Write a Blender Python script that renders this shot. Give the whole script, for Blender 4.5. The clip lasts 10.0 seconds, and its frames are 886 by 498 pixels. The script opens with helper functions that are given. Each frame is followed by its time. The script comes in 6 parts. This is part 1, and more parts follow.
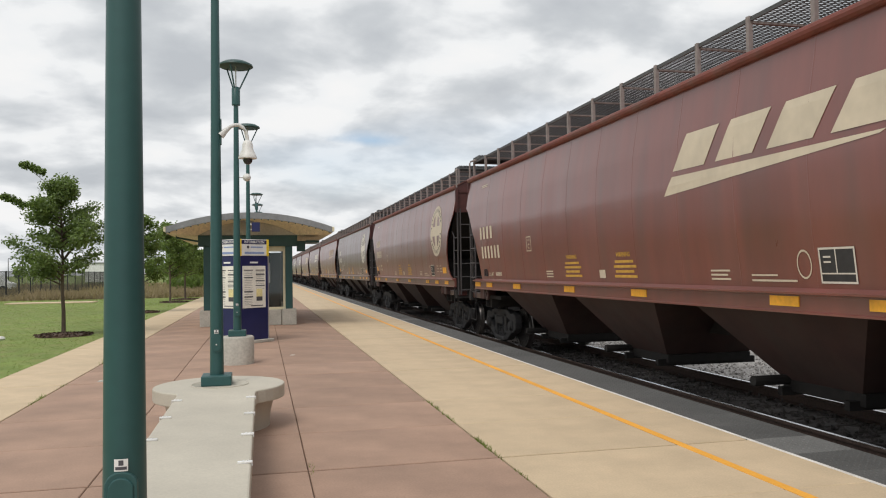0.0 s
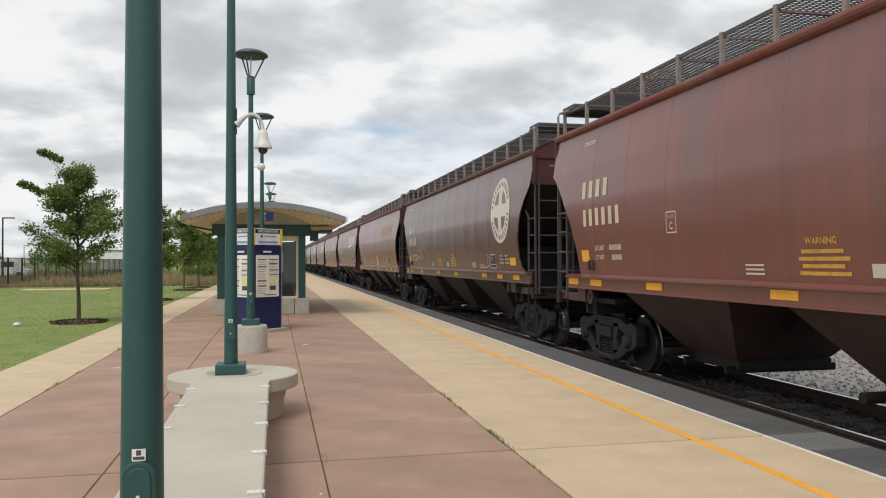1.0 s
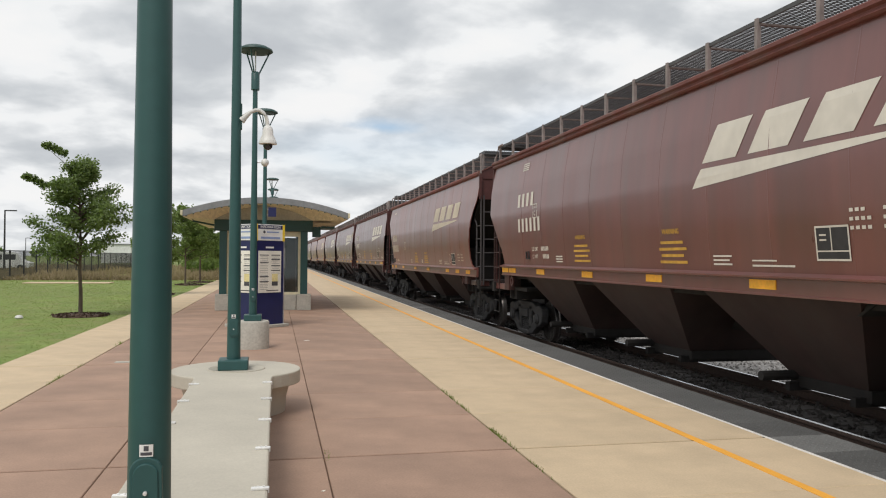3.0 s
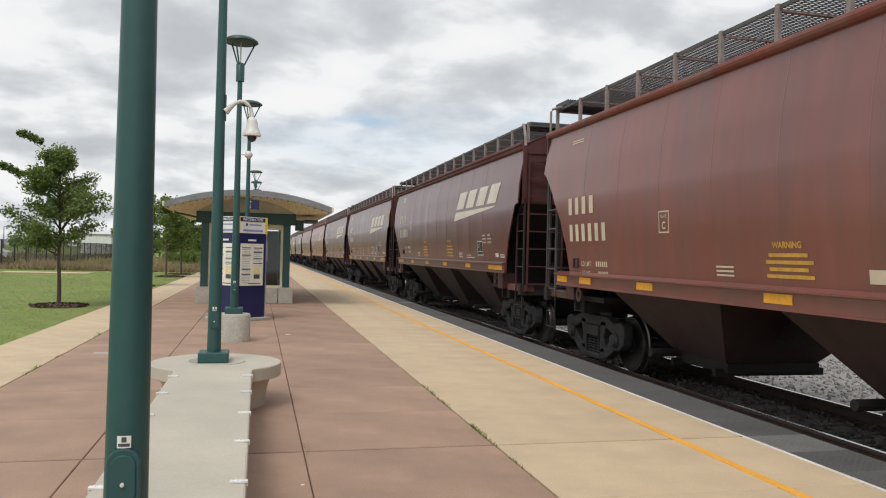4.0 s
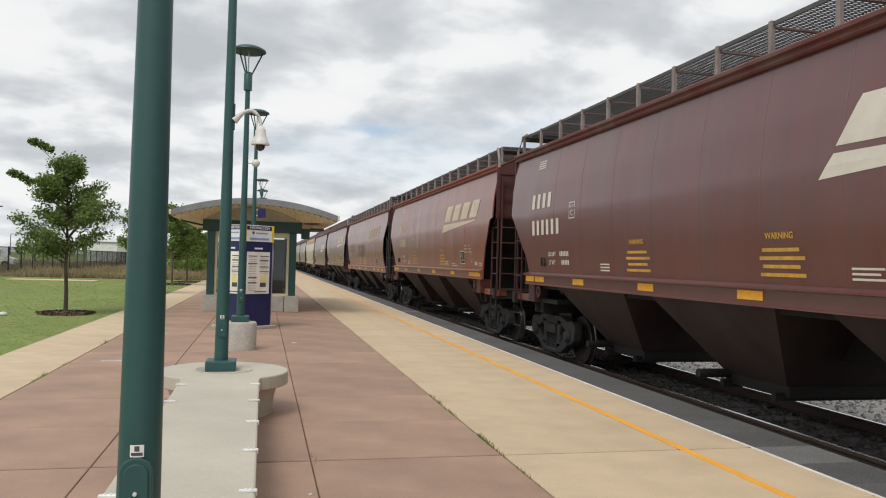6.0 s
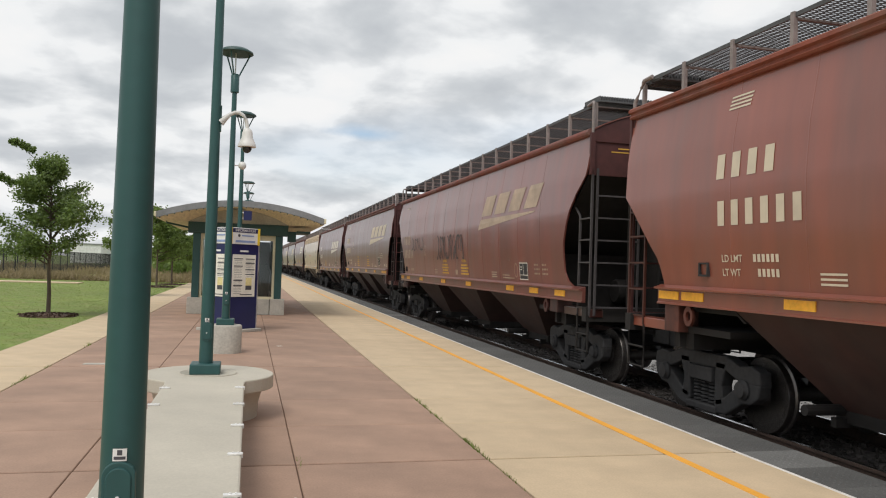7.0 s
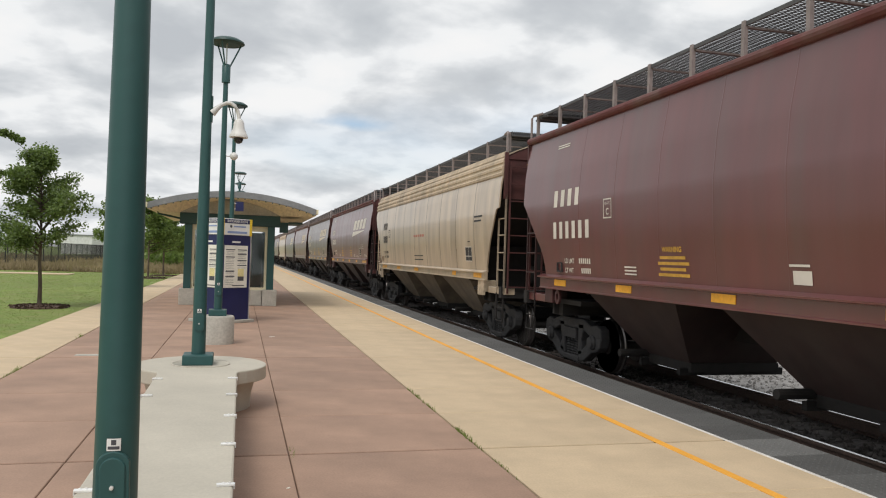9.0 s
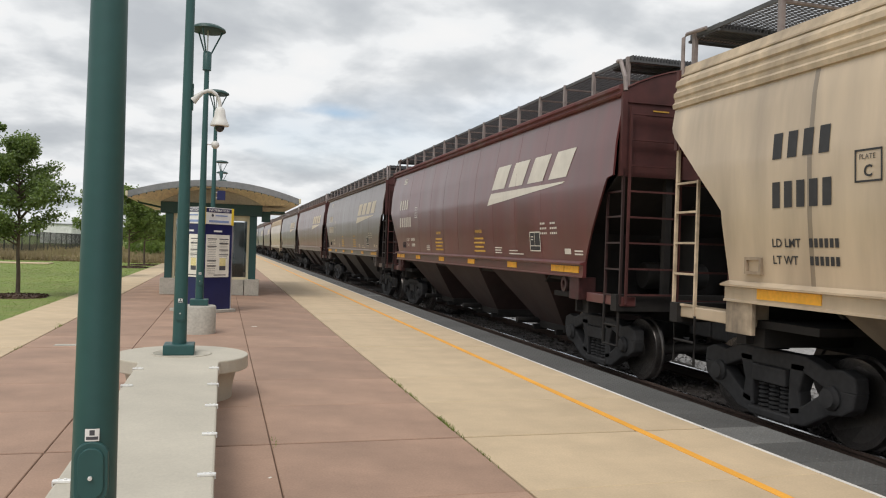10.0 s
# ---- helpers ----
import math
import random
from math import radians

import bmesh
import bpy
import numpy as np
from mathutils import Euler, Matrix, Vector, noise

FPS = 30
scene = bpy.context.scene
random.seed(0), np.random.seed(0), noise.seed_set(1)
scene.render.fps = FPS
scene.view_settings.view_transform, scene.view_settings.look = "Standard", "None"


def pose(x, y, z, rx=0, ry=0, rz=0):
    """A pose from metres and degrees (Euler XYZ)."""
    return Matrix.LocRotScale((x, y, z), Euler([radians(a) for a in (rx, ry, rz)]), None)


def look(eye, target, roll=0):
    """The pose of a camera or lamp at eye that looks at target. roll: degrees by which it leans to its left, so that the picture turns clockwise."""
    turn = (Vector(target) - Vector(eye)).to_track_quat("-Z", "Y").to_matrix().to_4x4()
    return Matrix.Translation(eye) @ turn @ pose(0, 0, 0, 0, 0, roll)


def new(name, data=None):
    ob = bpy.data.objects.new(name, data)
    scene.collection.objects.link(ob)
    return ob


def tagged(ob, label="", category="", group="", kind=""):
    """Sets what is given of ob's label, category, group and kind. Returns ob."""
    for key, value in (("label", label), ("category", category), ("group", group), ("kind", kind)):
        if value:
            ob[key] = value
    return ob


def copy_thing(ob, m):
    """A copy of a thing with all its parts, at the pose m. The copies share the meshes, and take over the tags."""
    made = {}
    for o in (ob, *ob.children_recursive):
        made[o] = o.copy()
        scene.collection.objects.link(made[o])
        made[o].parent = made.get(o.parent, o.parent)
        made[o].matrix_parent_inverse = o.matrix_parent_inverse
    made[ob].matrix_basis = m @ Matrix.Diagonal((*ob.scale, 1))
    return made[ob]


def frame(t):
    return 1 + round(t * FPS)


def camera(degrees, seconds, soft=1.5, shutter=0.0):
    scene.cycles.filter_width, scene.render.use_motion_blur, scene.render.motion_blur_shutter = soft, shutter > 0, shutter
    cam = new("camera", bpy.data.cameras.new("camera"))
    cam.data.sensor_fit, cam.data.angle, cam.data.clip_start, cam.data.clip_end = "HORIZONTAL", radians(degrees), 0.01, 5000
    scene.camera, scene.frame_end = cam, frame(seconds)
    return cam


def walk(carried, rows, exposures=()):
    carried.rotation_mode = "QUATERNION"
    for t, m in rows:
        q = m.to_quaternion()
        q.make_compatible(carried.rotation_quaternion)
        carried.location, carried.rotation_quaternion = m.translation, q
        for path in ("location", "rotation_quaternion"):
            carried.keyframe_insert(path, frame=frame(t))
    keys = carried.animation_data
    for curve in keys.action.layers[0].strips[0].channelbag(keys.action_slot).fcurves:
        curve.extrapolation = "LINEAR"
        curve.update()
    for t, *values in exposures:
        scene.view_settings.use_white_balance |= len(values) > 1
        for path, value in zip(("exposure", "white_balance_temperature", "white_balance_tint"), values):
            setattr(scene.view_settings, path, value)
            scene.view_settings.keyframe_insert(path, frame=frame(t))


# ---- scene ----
# camera: seconds, x, y, z, yaw, pitch, roll (roll turns the picture clockwise)
cam = camera(59.64, 10.0, soft=1.1)
PATH = [
    (0.0, 0.049, -0.034, 1.642, -13.187, 1.56, -0.782),
    (0.5, 0.049, -0.034, 1.643, -12.608, 1.09, -0.423),
    (1.0, 0.031, -0.01, 1.651, -12.282, 0.88, -0.199),
    (1.5, 0.023, 0.005, 1.655, -11.996, 0.859, -0.192),
    (2.0, 0.016, 0.006, 1.657, -11.947, 1.144, -0.06),
    (3.5, 0.002, -0.001, 1.654, -12.648, 0.469, 0.948),
    (4.0, 0.002, 0.007, 1.651, -13.448, 0.429, 1.418),
    (4.5, 0.0, -0.0, 1.65, -13.788, 0.602, 1.6),
    (5.0, -0.01, -0.009, 1.654, -13.721, 1.04, 1.534),
    (6.3, -0.03, 0.014, 1.656, -12.98, 1.08, 1.6),
    (6.5, -0.033, 0.016, 1.656, -13.539, 1.255, 1.732),
    (7.0, -0.026, 0.017, 1.654, -14.052, 1.376, 1.91),
    (7.5, -0.015, 0.012, 1.654, -14.222, 1.103, 1.779),
    (8.0, -0.016, 0.003, 1.653, -14.415, 0.859, 1.783),
    (8.5, -0.028, 0.002, 1.654, -14.488, 0.948, 1.856),
    (9.0, -0.028, -0.001, 1.654, -14.634, 0.693, 1.811),
    (9.5, -0.022, 0.008, 1.652, -15.344, 0.108, 1.706),
    (10.0, -0.021, 0.001, 1.653, -15.899, -0.029, 1.894),
]


def eye_pose(x, y, z, yaw, pitch, roll):
    return Matrix.Translation((x, y, z)) @ pose(0, 0, 0, 0, 0, yaw) @ pose(0, 0, 0, 90 + pitch) @ pose(0, 0, 0, 0, 0, roll)


walk(cam, [(t, eye_pose(*r)) for t, *r in PATH])

# ---- world and sun ----
SUN_ELEV, SUN_ROT = 55.0, 215.0
world = bpy.data.worlds.new("overcast_sky")
scene.world = world
world.use_nodes = True
wn, wl = world.node_tree.nodes, world.node_tree.links
wn.clear()


def wnode(kind, **values):
    n = wn.new(kind)
    for k, val in values.items():
        n.inputs[k.replace("_", " ")].default_value = val
    return n


w_out = wn.new("ShaderNodeOutputWorld")
w_bg = wnode("ShaderNodeBackground", Strength=0.1)
w_sky = wn.new("ShaderNodeTexSky")
w_sky.sky_type, w_sky.sun_disc = "NISHITA", False
w_sky.sun_elevation, w_sky.sun_rotation = radians(SUN_ELEV), radians(SUN_ROT)
w_co = wn.new("ShaderNodeTexCoord")
w_sep = wn.new("ShaderNodeSeparateXYZ")
wl.new(w_co.outputs["Generated"], w_sep.inputs[0])
w_up = wn.new("ShaderNodeMath")
w_up.operation = "MAXIMUM"
w_up.inputs[1].default_value = 0.0
wl.new(w_sep.outputs["Z"], w_up.inputs[0])
w_add = wn.new("ShaderNodeMath")
w_add.inputs[1].default_value = 0.26
wl.new(w_up.outputs[0], w_add.inputs[0])
w_flat = wn.new("ShaderNodeCombineXYZ")
for axis in "XY":
    d = wn.new("ShaderNodeMath")
    d.operation = "DIVIDE"
    wl.new(w_sep.outputs[axis], d.inputs[0])
    wl.new(w_add.outputs[0], d.inputs[1])
    wl.new(d.outputs[0], w_flat.inputs[axis])
w_big = wnode("ShaderNodeTexNoise", Scale=2.9, Detail=10.0, Roughness=0.5, Distortion=0.12)
w_map = wn.new("ShaderNodeMapping")
w_map.inputs["Location"].default_value = (3.1, 0.4, 0.0)
wl.new(w_flat.outputs[0], w_map.inputs[0])
wl.new(w_map.outputs[0], w_big.inputs["Vector"])
w_ramp = wn.new("ShaderNodeValToRGB")
CLOUD = [(0.33, (0.39, 0.41, 0.435)), (0.43, (0.455, 0.475, 0.495)), (0.50, (0.55, 0.565, 0.58)), (0.56, (0.655, 0.665, 0.672)), (0.64, (0.685, 0.685, 0.685))]
while len(w_ramp.color_ramp.elements) < len(CLOUD):
    w_ramp.color_ramp.elements.new(0.5)
for el, (p, c) in zip(w_ramp.color_ramp.elements, CLOUD):
    el.position, el.color = p, (*c, 1)
wl.new(w_big.outputs["Fac"], w_ramp.inputs[0])
# thin places in the cloud deck let a little blue through
w_gap = wnode("ShaderNodeTexNoise", Scale=0.55, Detail=4.0)
wl.new(w_map.outputs[0], w_gap.inputs["Vector"])
w_gr = wn.new("ShaderNodeMapRange")
w_gr.inputs["From Min"].default_value, w_gr.inputs["From Max"].default_value = 0.55, 0.72
w_gr.inputs["To Max"].default_value = 0.5
wl.new(w_gap.outputs["Fac"], w_gr.inputs[0])
w_mix = wn.new("ShaderNodeMix")
w_mix.data_type = "RGBA"
# a small break in the deck, low over the line
w_off = wn.new("ShaderNodeVectorMath")
w_off.operation = "SUBTRACT"
w_off.inputs[1].default_value = (0.31, 2.29, 0.0)
wl.new(w_flat.outputs[0], w_off.inputs[0])
w_str = wn.new("ShaderNodeVectorMath")
w_str.operation = "MULTIPLY"
w_str.inputs[1].default_value = (5.5, 13.0, 0.0)
wl.new(w_off.outputs[0], w_str.inputs[0])
w_len = wn.new("ShaderNodeVectorMath")
w_len.operation = "LENGTH"
wl.new(w_str.outputs[0], w_len.inputs[0])
w_wob = wn.new("ShaderNodeMath")
w_wob.operation = "MULTIPLY_ADD"
w_wob.inputs[1].default_value = 3.0
wl.new(w_big.outputs["Fac"], w_wob.inputs[0])
wl.new(w_len.outputs["Value"], w_wob.inputs[2])
w_hole = wn.new("ShaderNodeMapRange")
w_hole.inputs["From Min"].default_value, w_hole.inputs["From Max"].default_value = 2.5, 1.4
w_hole.inputs["To Max"].default_value = 0.75
wl.new(w_wob.outputs[0], w_hole.inputs[0])
w_any = wn.new("ShaderNodeMath")
w_any.operation = "MAXIMUM"
wl.new(w_gr.outputs[0], w_any.inputs[0])
wl.new(w_hole.outputs[0], w_any.inputs[1])
wl.new(w_any.outputs[0], w_mix.inputs["Factor"])
w_ten = wn.new("ShaderNodeVectorMath")
w_ten.operation = "SCALE"
w_ten.inputs["Scale"].default_value = 10.0
wl.new(w_ramp.outputs[0], w_ten.inputs[0])
wl.new(w_ten.outputs[0], w_mix.inputs[6])
wl.new(w_sky.outputs[0], w_mix.inputs[7])
wl.new(w_mix.outputs[2], w_bg.inputs["Color"])
wl.new(w_bg.outputs[0], w_out.inputs[0])

sun = new("sun", bpy.data.lights.new("sun", "SUN"))
sun.data.energy, sun.data.angle, sun.data.color = 1.35, radians(25), (1.0, 0.95, 0.88)
sun.matrix_world = look((0, 0, 30), Vector((0, 0, 30)) - Vector((-0.35, -0.45, 0.82)))
scene.view_settings.exposure = 0.42


# ---- materials ----
def material(name, color, rough=0.7, metal=0.0, grain=40.0, vary=0.18, stain=2.0, stain_amt=0.2, bump=0.15, bump_dist=0.004,
             stretch=(1, 1, 1), object_color=False, island=0.0, piece=0.0, dirt=None, dirt_amt=0.0, spec=0.5, coords="Object"):
    m = bpy.data.materials.new(name)
    m.use_nodes = True
    nt = m.node_tree
    N, L = nt.nodes, nt.links
    bsdf = N["Principled BSDF"]
    bsdf.inputs["Metallic"].default_value = metal
    bsdf.inputs["Specular IOR Level"].default_value = spec
    tc = N.new("ShaderNodeTexCoord")
    mp = N.new("ShaderNodeMapping")
    mp.inputs["Scale"].default_value = stretch
    L.new(tc.outputs[coords], mp.inputs[0])
    fine = N.new("ShaderNodeTexNoise")
    fine.inputs["Scale"].default_value, fine.inputs["Detail"].default_value = grain, 5
    L.new(mp.outputs[0], fine.inputs["Vector"])
    big = N.new("ShaderNodeTexNoise")
    big.inputs["Scale"].default_value, big.inputs["Detail"].default_value = stain, 6
    big.inputs["Roughness"].default_value = 0.62
    L.new(mp.outputs[0], big.inputs["Vector"])

    def ranged(sock, amt):
        r = N.new("ShaderNodeMapRange")
        r.inputs["From Min"].default_value, r.inputs["From Max"].default_value = 0.25, 0.75
        r.inputs["To Min"].default_value, r.inputs["To Max"].default_value = 1 - amt, 1 + amt
        L.new(sock, r.inputs[0])
        return r.outputs[0]

    def times(a, b):
        t = N.new("ShaderNodeMath")
        t.operation = "MULTIPLY"
        L.new(a, t.inputs[0])
        L.new(b, t.inputs[1])
        return t.outputs[0]

    value = times(ranged(fine.outputs["Fac"], vary), ranged(big.outputs["Fac"], stain_amt))
    if piece or object_color:
        info = N.new("ShaderNodeObjectInfo")
    if piece:
        r = N.new("ShaderNodeMapRange")
        r.inputs["To Min"].default_value, r.inputs["To Max"].default_value = 1 - piece, 1 + piece
        L.new(info.outputs["Random"], r.inputs[0])
        value = times(value, r.outputs[0])
    if island:
        g = N.new("ShaderNodeNewGeometry")
        r = N.new("ShaderNodeMapRange")
        r.inputs["To Min"].default_value, r.inputs["To Max"].default_value = 1 - island, 1 + island
        L.new(g.outputs["Random Per Island"], r.inputs[0])
        value = times(value, r.outputs[0])
    mul = N.new("ShaderNodeVectorMath")
    mul.operation = "SCALE"
    if object_color:
        L.new(info.outputs["Color"], mul.inputs[0])
    else:
        mul.inputs[0].default_value = color
    L.new(value, mul.inputs["Scale"])
    col = mul.outputs[0]
    if dirt:
        dn = N.new("ShaderNodeTexNoise")
        dn.inputs["Scale"].default_value, dn.inputs["Detail"].default_value = 0.9, 7
        dm = N.new("ShaderNodeMapping")
        dm.inputs["Scale"].default_value = (2.4, 2.4, 0.35)
        dm.inputs["Location"].default_value = (5, 2, 7)
        L.new(tc.outputs[coords], dm.inputs[0])
        L.new(dm.outputs[0], dn.inputs["Vector"])
        dr = N.new("ShaderNodeMapRange")
        dr.inputs["From Min"].default_value, dr.inputs["From Max"].default_value = 0.42, 0.75
        dr.inputs["To Max"].default_value = dirt_amt
        L.new(dn.outputs["Fac"], dr.inputs[0])
        mx = N.new("ShaderNodeMix")
        mx.data_type = "RGBA"
        L.new(dr.outputs[0], mx.inputs["Factor"])
        L.new(col, mx.inputs[6])
        mx.inputs[7].default_value = (*dirt, 1)
        col = mx.outputs[2]
    L.new(col, bsdf.inputs["Base Color"])
    rr = N.new("ShaderNodeMapRange")
    rr.inputs["To Min"].default_value, rr.inputs["To Max"].default_value = max(0.02, rough - 0.12), min(1, rough + 0.12)
    L.new(big.outputs["Fac"], rr.inputs[0])
    L.new(rr.outputs[0], bsdf.inputs["Roughness"])
    if bump:
        b = N.new("ShaderNodeBump")
        b.inputs["Strength"].default_value, b.inputs["Distance"].default_value = bump, bump_dist
        L.new(fine.outputs["Fac"], b.inputs["Height"])
        L.new(b.outputs[0], bsdf.inputs["Normal"])
    return m


RED_SLAB = material("red_concrete", (0.340, 0.222, 0.160), 0.8, grain=60, vary=0.12, stain=1.1, stain_amt=0.25, piece=0.07, coords="Object", bump=0.3)
TAN_SLAB = material("tan_concrete", (0.55, 0.43, 0.285), 0.8, grain=60, vary=0.08, stain=1.3, stain_amt=0.16, piece=0.04, bump=0.3)
JOINT = material("joint_filler", (0.05, 0.04, 0.035), 0.9, grain=30, vary=0.3)
TACTILE = material("grey_tactile", (0.092, 0.092, 0.089), 0.75, grain=50, vary=0.12, piece=0.12, bump=0.2)
KERB = material("kerb_concrete", (0.62, 0.60, 0.55), 0.8, grain=50, vary=0.1)
YELLOW_LINE = material("yellow_line_paint", (0.83, 0.40, 0.055), 0.65, grain=60, vary=0.08, stain=1.5, stain_amt=0.12)
WHITE_LINE = material("white_edge_paint", (0.72, 0.70, 0.66), 0.7, grain=60, vary=0.1)
BENCH = material("grey_cast_concrete", (0.475, 0.44, 0.365), 0.75, grain=70, vary=0.07, stain=1.3, stain_amt=0.12, bump=0.2)
CAST = material("weathered_cast_concrete", (0.43, 0.41, 0.36), 0.85, grain=25, vary=0.16, stain=2.5, stain_amt=0.2)
GREEN = material("teal_green_paint", (0.023, 0.082, 0.080), 0.42, grain=20, vary=0.06, stain=1.2, stain_amt=0.14, bump=0.04)
DARK_GREEN = material("dark_green_paint", (0.018, 0.06, 0.055), 0.5, grain=20, vary=0.1)
STEEL = material("bright_clip_steel", (0.75, 0.75, 0.73), 0.4, 0.3, grain=60, vary=0.1)
WHITE_PLASTIC = material("white_plastic", (0.66, 0.65, 0.62), 0.45, grain=20, vary=0.05, bump=0)
SMOKED = material("smoked_dome", (0.03, 0.03, 0.035), 0.08, grain=10, vary=0.05, bump=0)
BLACK = material("black_steel", (0.012, 0.012, 0.012), 0.6, grain=30, vary=0.3)
LAMP_GLASS = material("lamp_lens", (0.5, 0.52, 0.5), 0.2, grain=10, vary=0.04, bump=0)
NAVY = material("navy_panel", (0.010, 0.014, 0.085), 0.35, grain=10, vary=0.05, bump=0)
PAPER = material("printed_paper", (0.78, 0.76, 0.68), 0.5, grain=30, vary=0.05, bump=0)
PRINT = material("dark_print", (0.07, 0.07, 0.08), 0.6, grain=30, vary=0.1, bump=0)
BLUE_PRINT = material("blue_print", (0.25, 0.33, 0.55), 0.6, bump=0)
PALE_PRINT = material("pale_yellow_print", (0.75, 0.66, 0.32), 0.6, bump=0)
YELLOW_TRIM = material("yellow_trim", (0.80, 0.58, 0.04), 0.45, bump=0)
WHITE_PAINT = material("white_paint", (0.78, 0.78, 0.76), 0.5, grain=40, vary=0.05)
ALU = material("brushed_aluminium", (0.6, 0.6, 0.62), 0.35, 0.8, grain=40, vary=0.06)
CREAM = material("cream_frame_paint", (0.72, 0.66, 0.46), 0.5, grain=20, vary=0.05)
ROOF_METAL = material("grey_roof_metal", (0.24, 0.245, 0.25), 0.45, 0.3, grain=15, vary=0.1)
SOFFIT = material("cream_soffit_boards", (0.78, 0.68, 0.47), 0.7, grain=8, vary=0.1, stretch=(6, 1, 1))
GRASS_GROUND = material("grass_ground", (0.178, 0.245, 0.052), 0.95, grain=1.6, vary=0.2, stain=0.12, stain_amt=0.25, dirt=(0.25, 0.21, 0.09), dirt_amt=0.65, bump=0.4, bump_dist=0.05)
GRASS = material("grass_blades", (0.178, 0.242, 0.050), 0.8, grain=0.4, vary=0.15, stain=0.25, stain_amt=0.28, island=0.10, bump=0)
DRY_GRASS = material("dry_tall_grass", (0.27, 0.215, 0.13), 0.9, grain=0.15, vary=0.3, stain=0.06, stain_amt=0.3, island=0.18, bump=0)
LEAF = material("maple_leaf", (0.128, 0.18, 0.06), 0.5, grain=1.2, vary=0.3, island=0.5, bump=0)
LEAF_FAR = material("far_leaf", (0.185, 0.255, 0.072), 0.6, grain=0.8, vary=0.3, island=0.5, bump=0)
BARK = material("bark", (0.10, 0.075, 0.055), 0.9, grain=14, vary=0.4, stretch=(1, 1, 0.3), bump=0.6, bump_dist=0.01)
MULCH = material("bark_mulch", (0.075, 0.045, 0.03), 0.95, grain=14, vary=0.5, island=0.3, bump=0.8, bump_dist=0.03)
BALLAST = material("grey_ballast", (0.27, 0.26, 0.25), 0.9, grain=16, vary=0.5, stain=1.2, stain_amt=0.2, bump=1.0, bump_dist=0.04)
# dark ballast under the train; part of the darkness is shadow put into colour
BALLAST_DARK = material("dark_shaded_ballast", (0.07, 0.06, 0.055), 0.9, grain=16, vary=0.5, bump=1.0, bump_dist=0.04)
STONE = material("ballast_stone", (0.29, 0.28, 0.27), 0.9, grain=20, vary=0.2, island=0.45, bump=0.3)
STONE_DARK = material("dark_shaded_stone", (0.08, 0.07, 0.065), 0.9, grain=20, vary=0.2, island=0.45, bump=0.3)
TIE = material("creosoted_tie", (0.06, 0.05, 0.045), 0.9, grain=12, vary=0.35, stretch=(1, 6, 1), piece=0.2, bump=0.6)
RAIL_RUST = material("rusty_rail", (0.07, 0.045, 0.035), 0.8, grain=30, vary=0.3)
RAIL_TOP = material("polished_rail_head", (0.55, 0.55, 0.56), 0.22, 1.0, grain=40, vary=0.06)
CAR_PAINT = material("hopper_paint", (1, 1, 1), 0.32, grain=2.2, vary=0.10, stain=0.8, stain_amt=0.2, stretch=(1.5, 1.5, 0.25), object_color=True,
                     dirt=(0.085, 0.062, 0.054), dirt_amt=0.42, bump=0.09, bump_dist=0.02, spec=0.75)
CAR_PAINT.node_tree.nodes["Principled BSDF"].inputs["Coat Weight"].default_value = 0.38
CAR_PAINT.node_tree.nodes["Principled BSDF"].inputs["Coat Roughness"].default_value = 0.26
LADDER = material("dark_blotched_ladder_paint", (1, 1, 1), 0.6, grain=12, vary=0.25, object_color=True, stain_amt=0.3, dirt=(0.03, 0.026, 0.025), dirt_amt=1.0)
STANCHION = material("weathered_stanchion_paint", (0.25, 0.21, 0.20), 0.6, grain=12, vary=0.2)
TACTILE_WORN = material("worn_grey_tactile", (0.15, 0.15, 0.145), 0.75, grain=50, vary=0.12, bump=0.2)
CAR_ROOF = material("dusty_roof_paint", (1, 1, 1), 0.7, grain=8, vary=0.12, object_color=True, dirt=(0.16, 0.13, 0.11), dirt_amt=0.5)
# near-black: grime, plus the shade under and between cars put into colour
UNDER = material("grimy_shaded_underframe", (0.012, 0.010, 0.009), 0.85, grain=8, vary=0.3, stain=1.5, stain_amt=0.3)
TRUCK = material("dusty_cast_steel", (0.024, 0.0235, 0.0245), 0.75, grain=14, vary=0.3, stain=3, stain_amt=0.3)
WHEEL = material("worn_wheel_steel", (0.045, 0.04, 0.037), 0.6, 0.4, grain=14, vary=0.25)
GRATE = material("dark_grating", (0.075, 0.075, 0.078), 0.65, grain=10, vary=0.2)
DECAL_WHITE = material("faded_white_stencil", (0.66, 0.62, 0.55), 0.6, grain=5, vary=0.07, stain=1.2, stain_amt=0.1, bump=0)
DECAL_CREAM = material("faded_cream_stencil", (0.60, 0.52, 0.40), 0.6, grain=5, vary=0.07, stain=1.2, stain_amt=0.13, bump=0)
DECAL_FADED = material("worn_tan_stencil", (0.42, 0.32, 0.24), 0.6, grain=5, vary=0.15, stain=1.2, stain_amt=0.25, bump=0)
DECAL_YELLOW = material("yellow_stencil", (0.56, 0.32, 0.05), 0.6, grain=14, vary=0.2, bump=0)
DECAL_BLACK = material("black_stencil", (0.03, 0.03, 0.032), 0.6, grain=14, vary=0.2, bump=0)
FADED_RED = material("faded_red_stencil", (0.50, 0.20, 0.15), 0.6, grain=14, vary=0.2, bump=0)
REFLECTOR = material("amber_reflector", (0.86, 0.42, 0.03), 0.4, grain=20, vary=0.12, bump=0)
GRAFFITI_GREY = material("grey_spray_paint", (0.085, 0.07, 0.068), 0.6, grain=12, vary=0.3, bump=0)
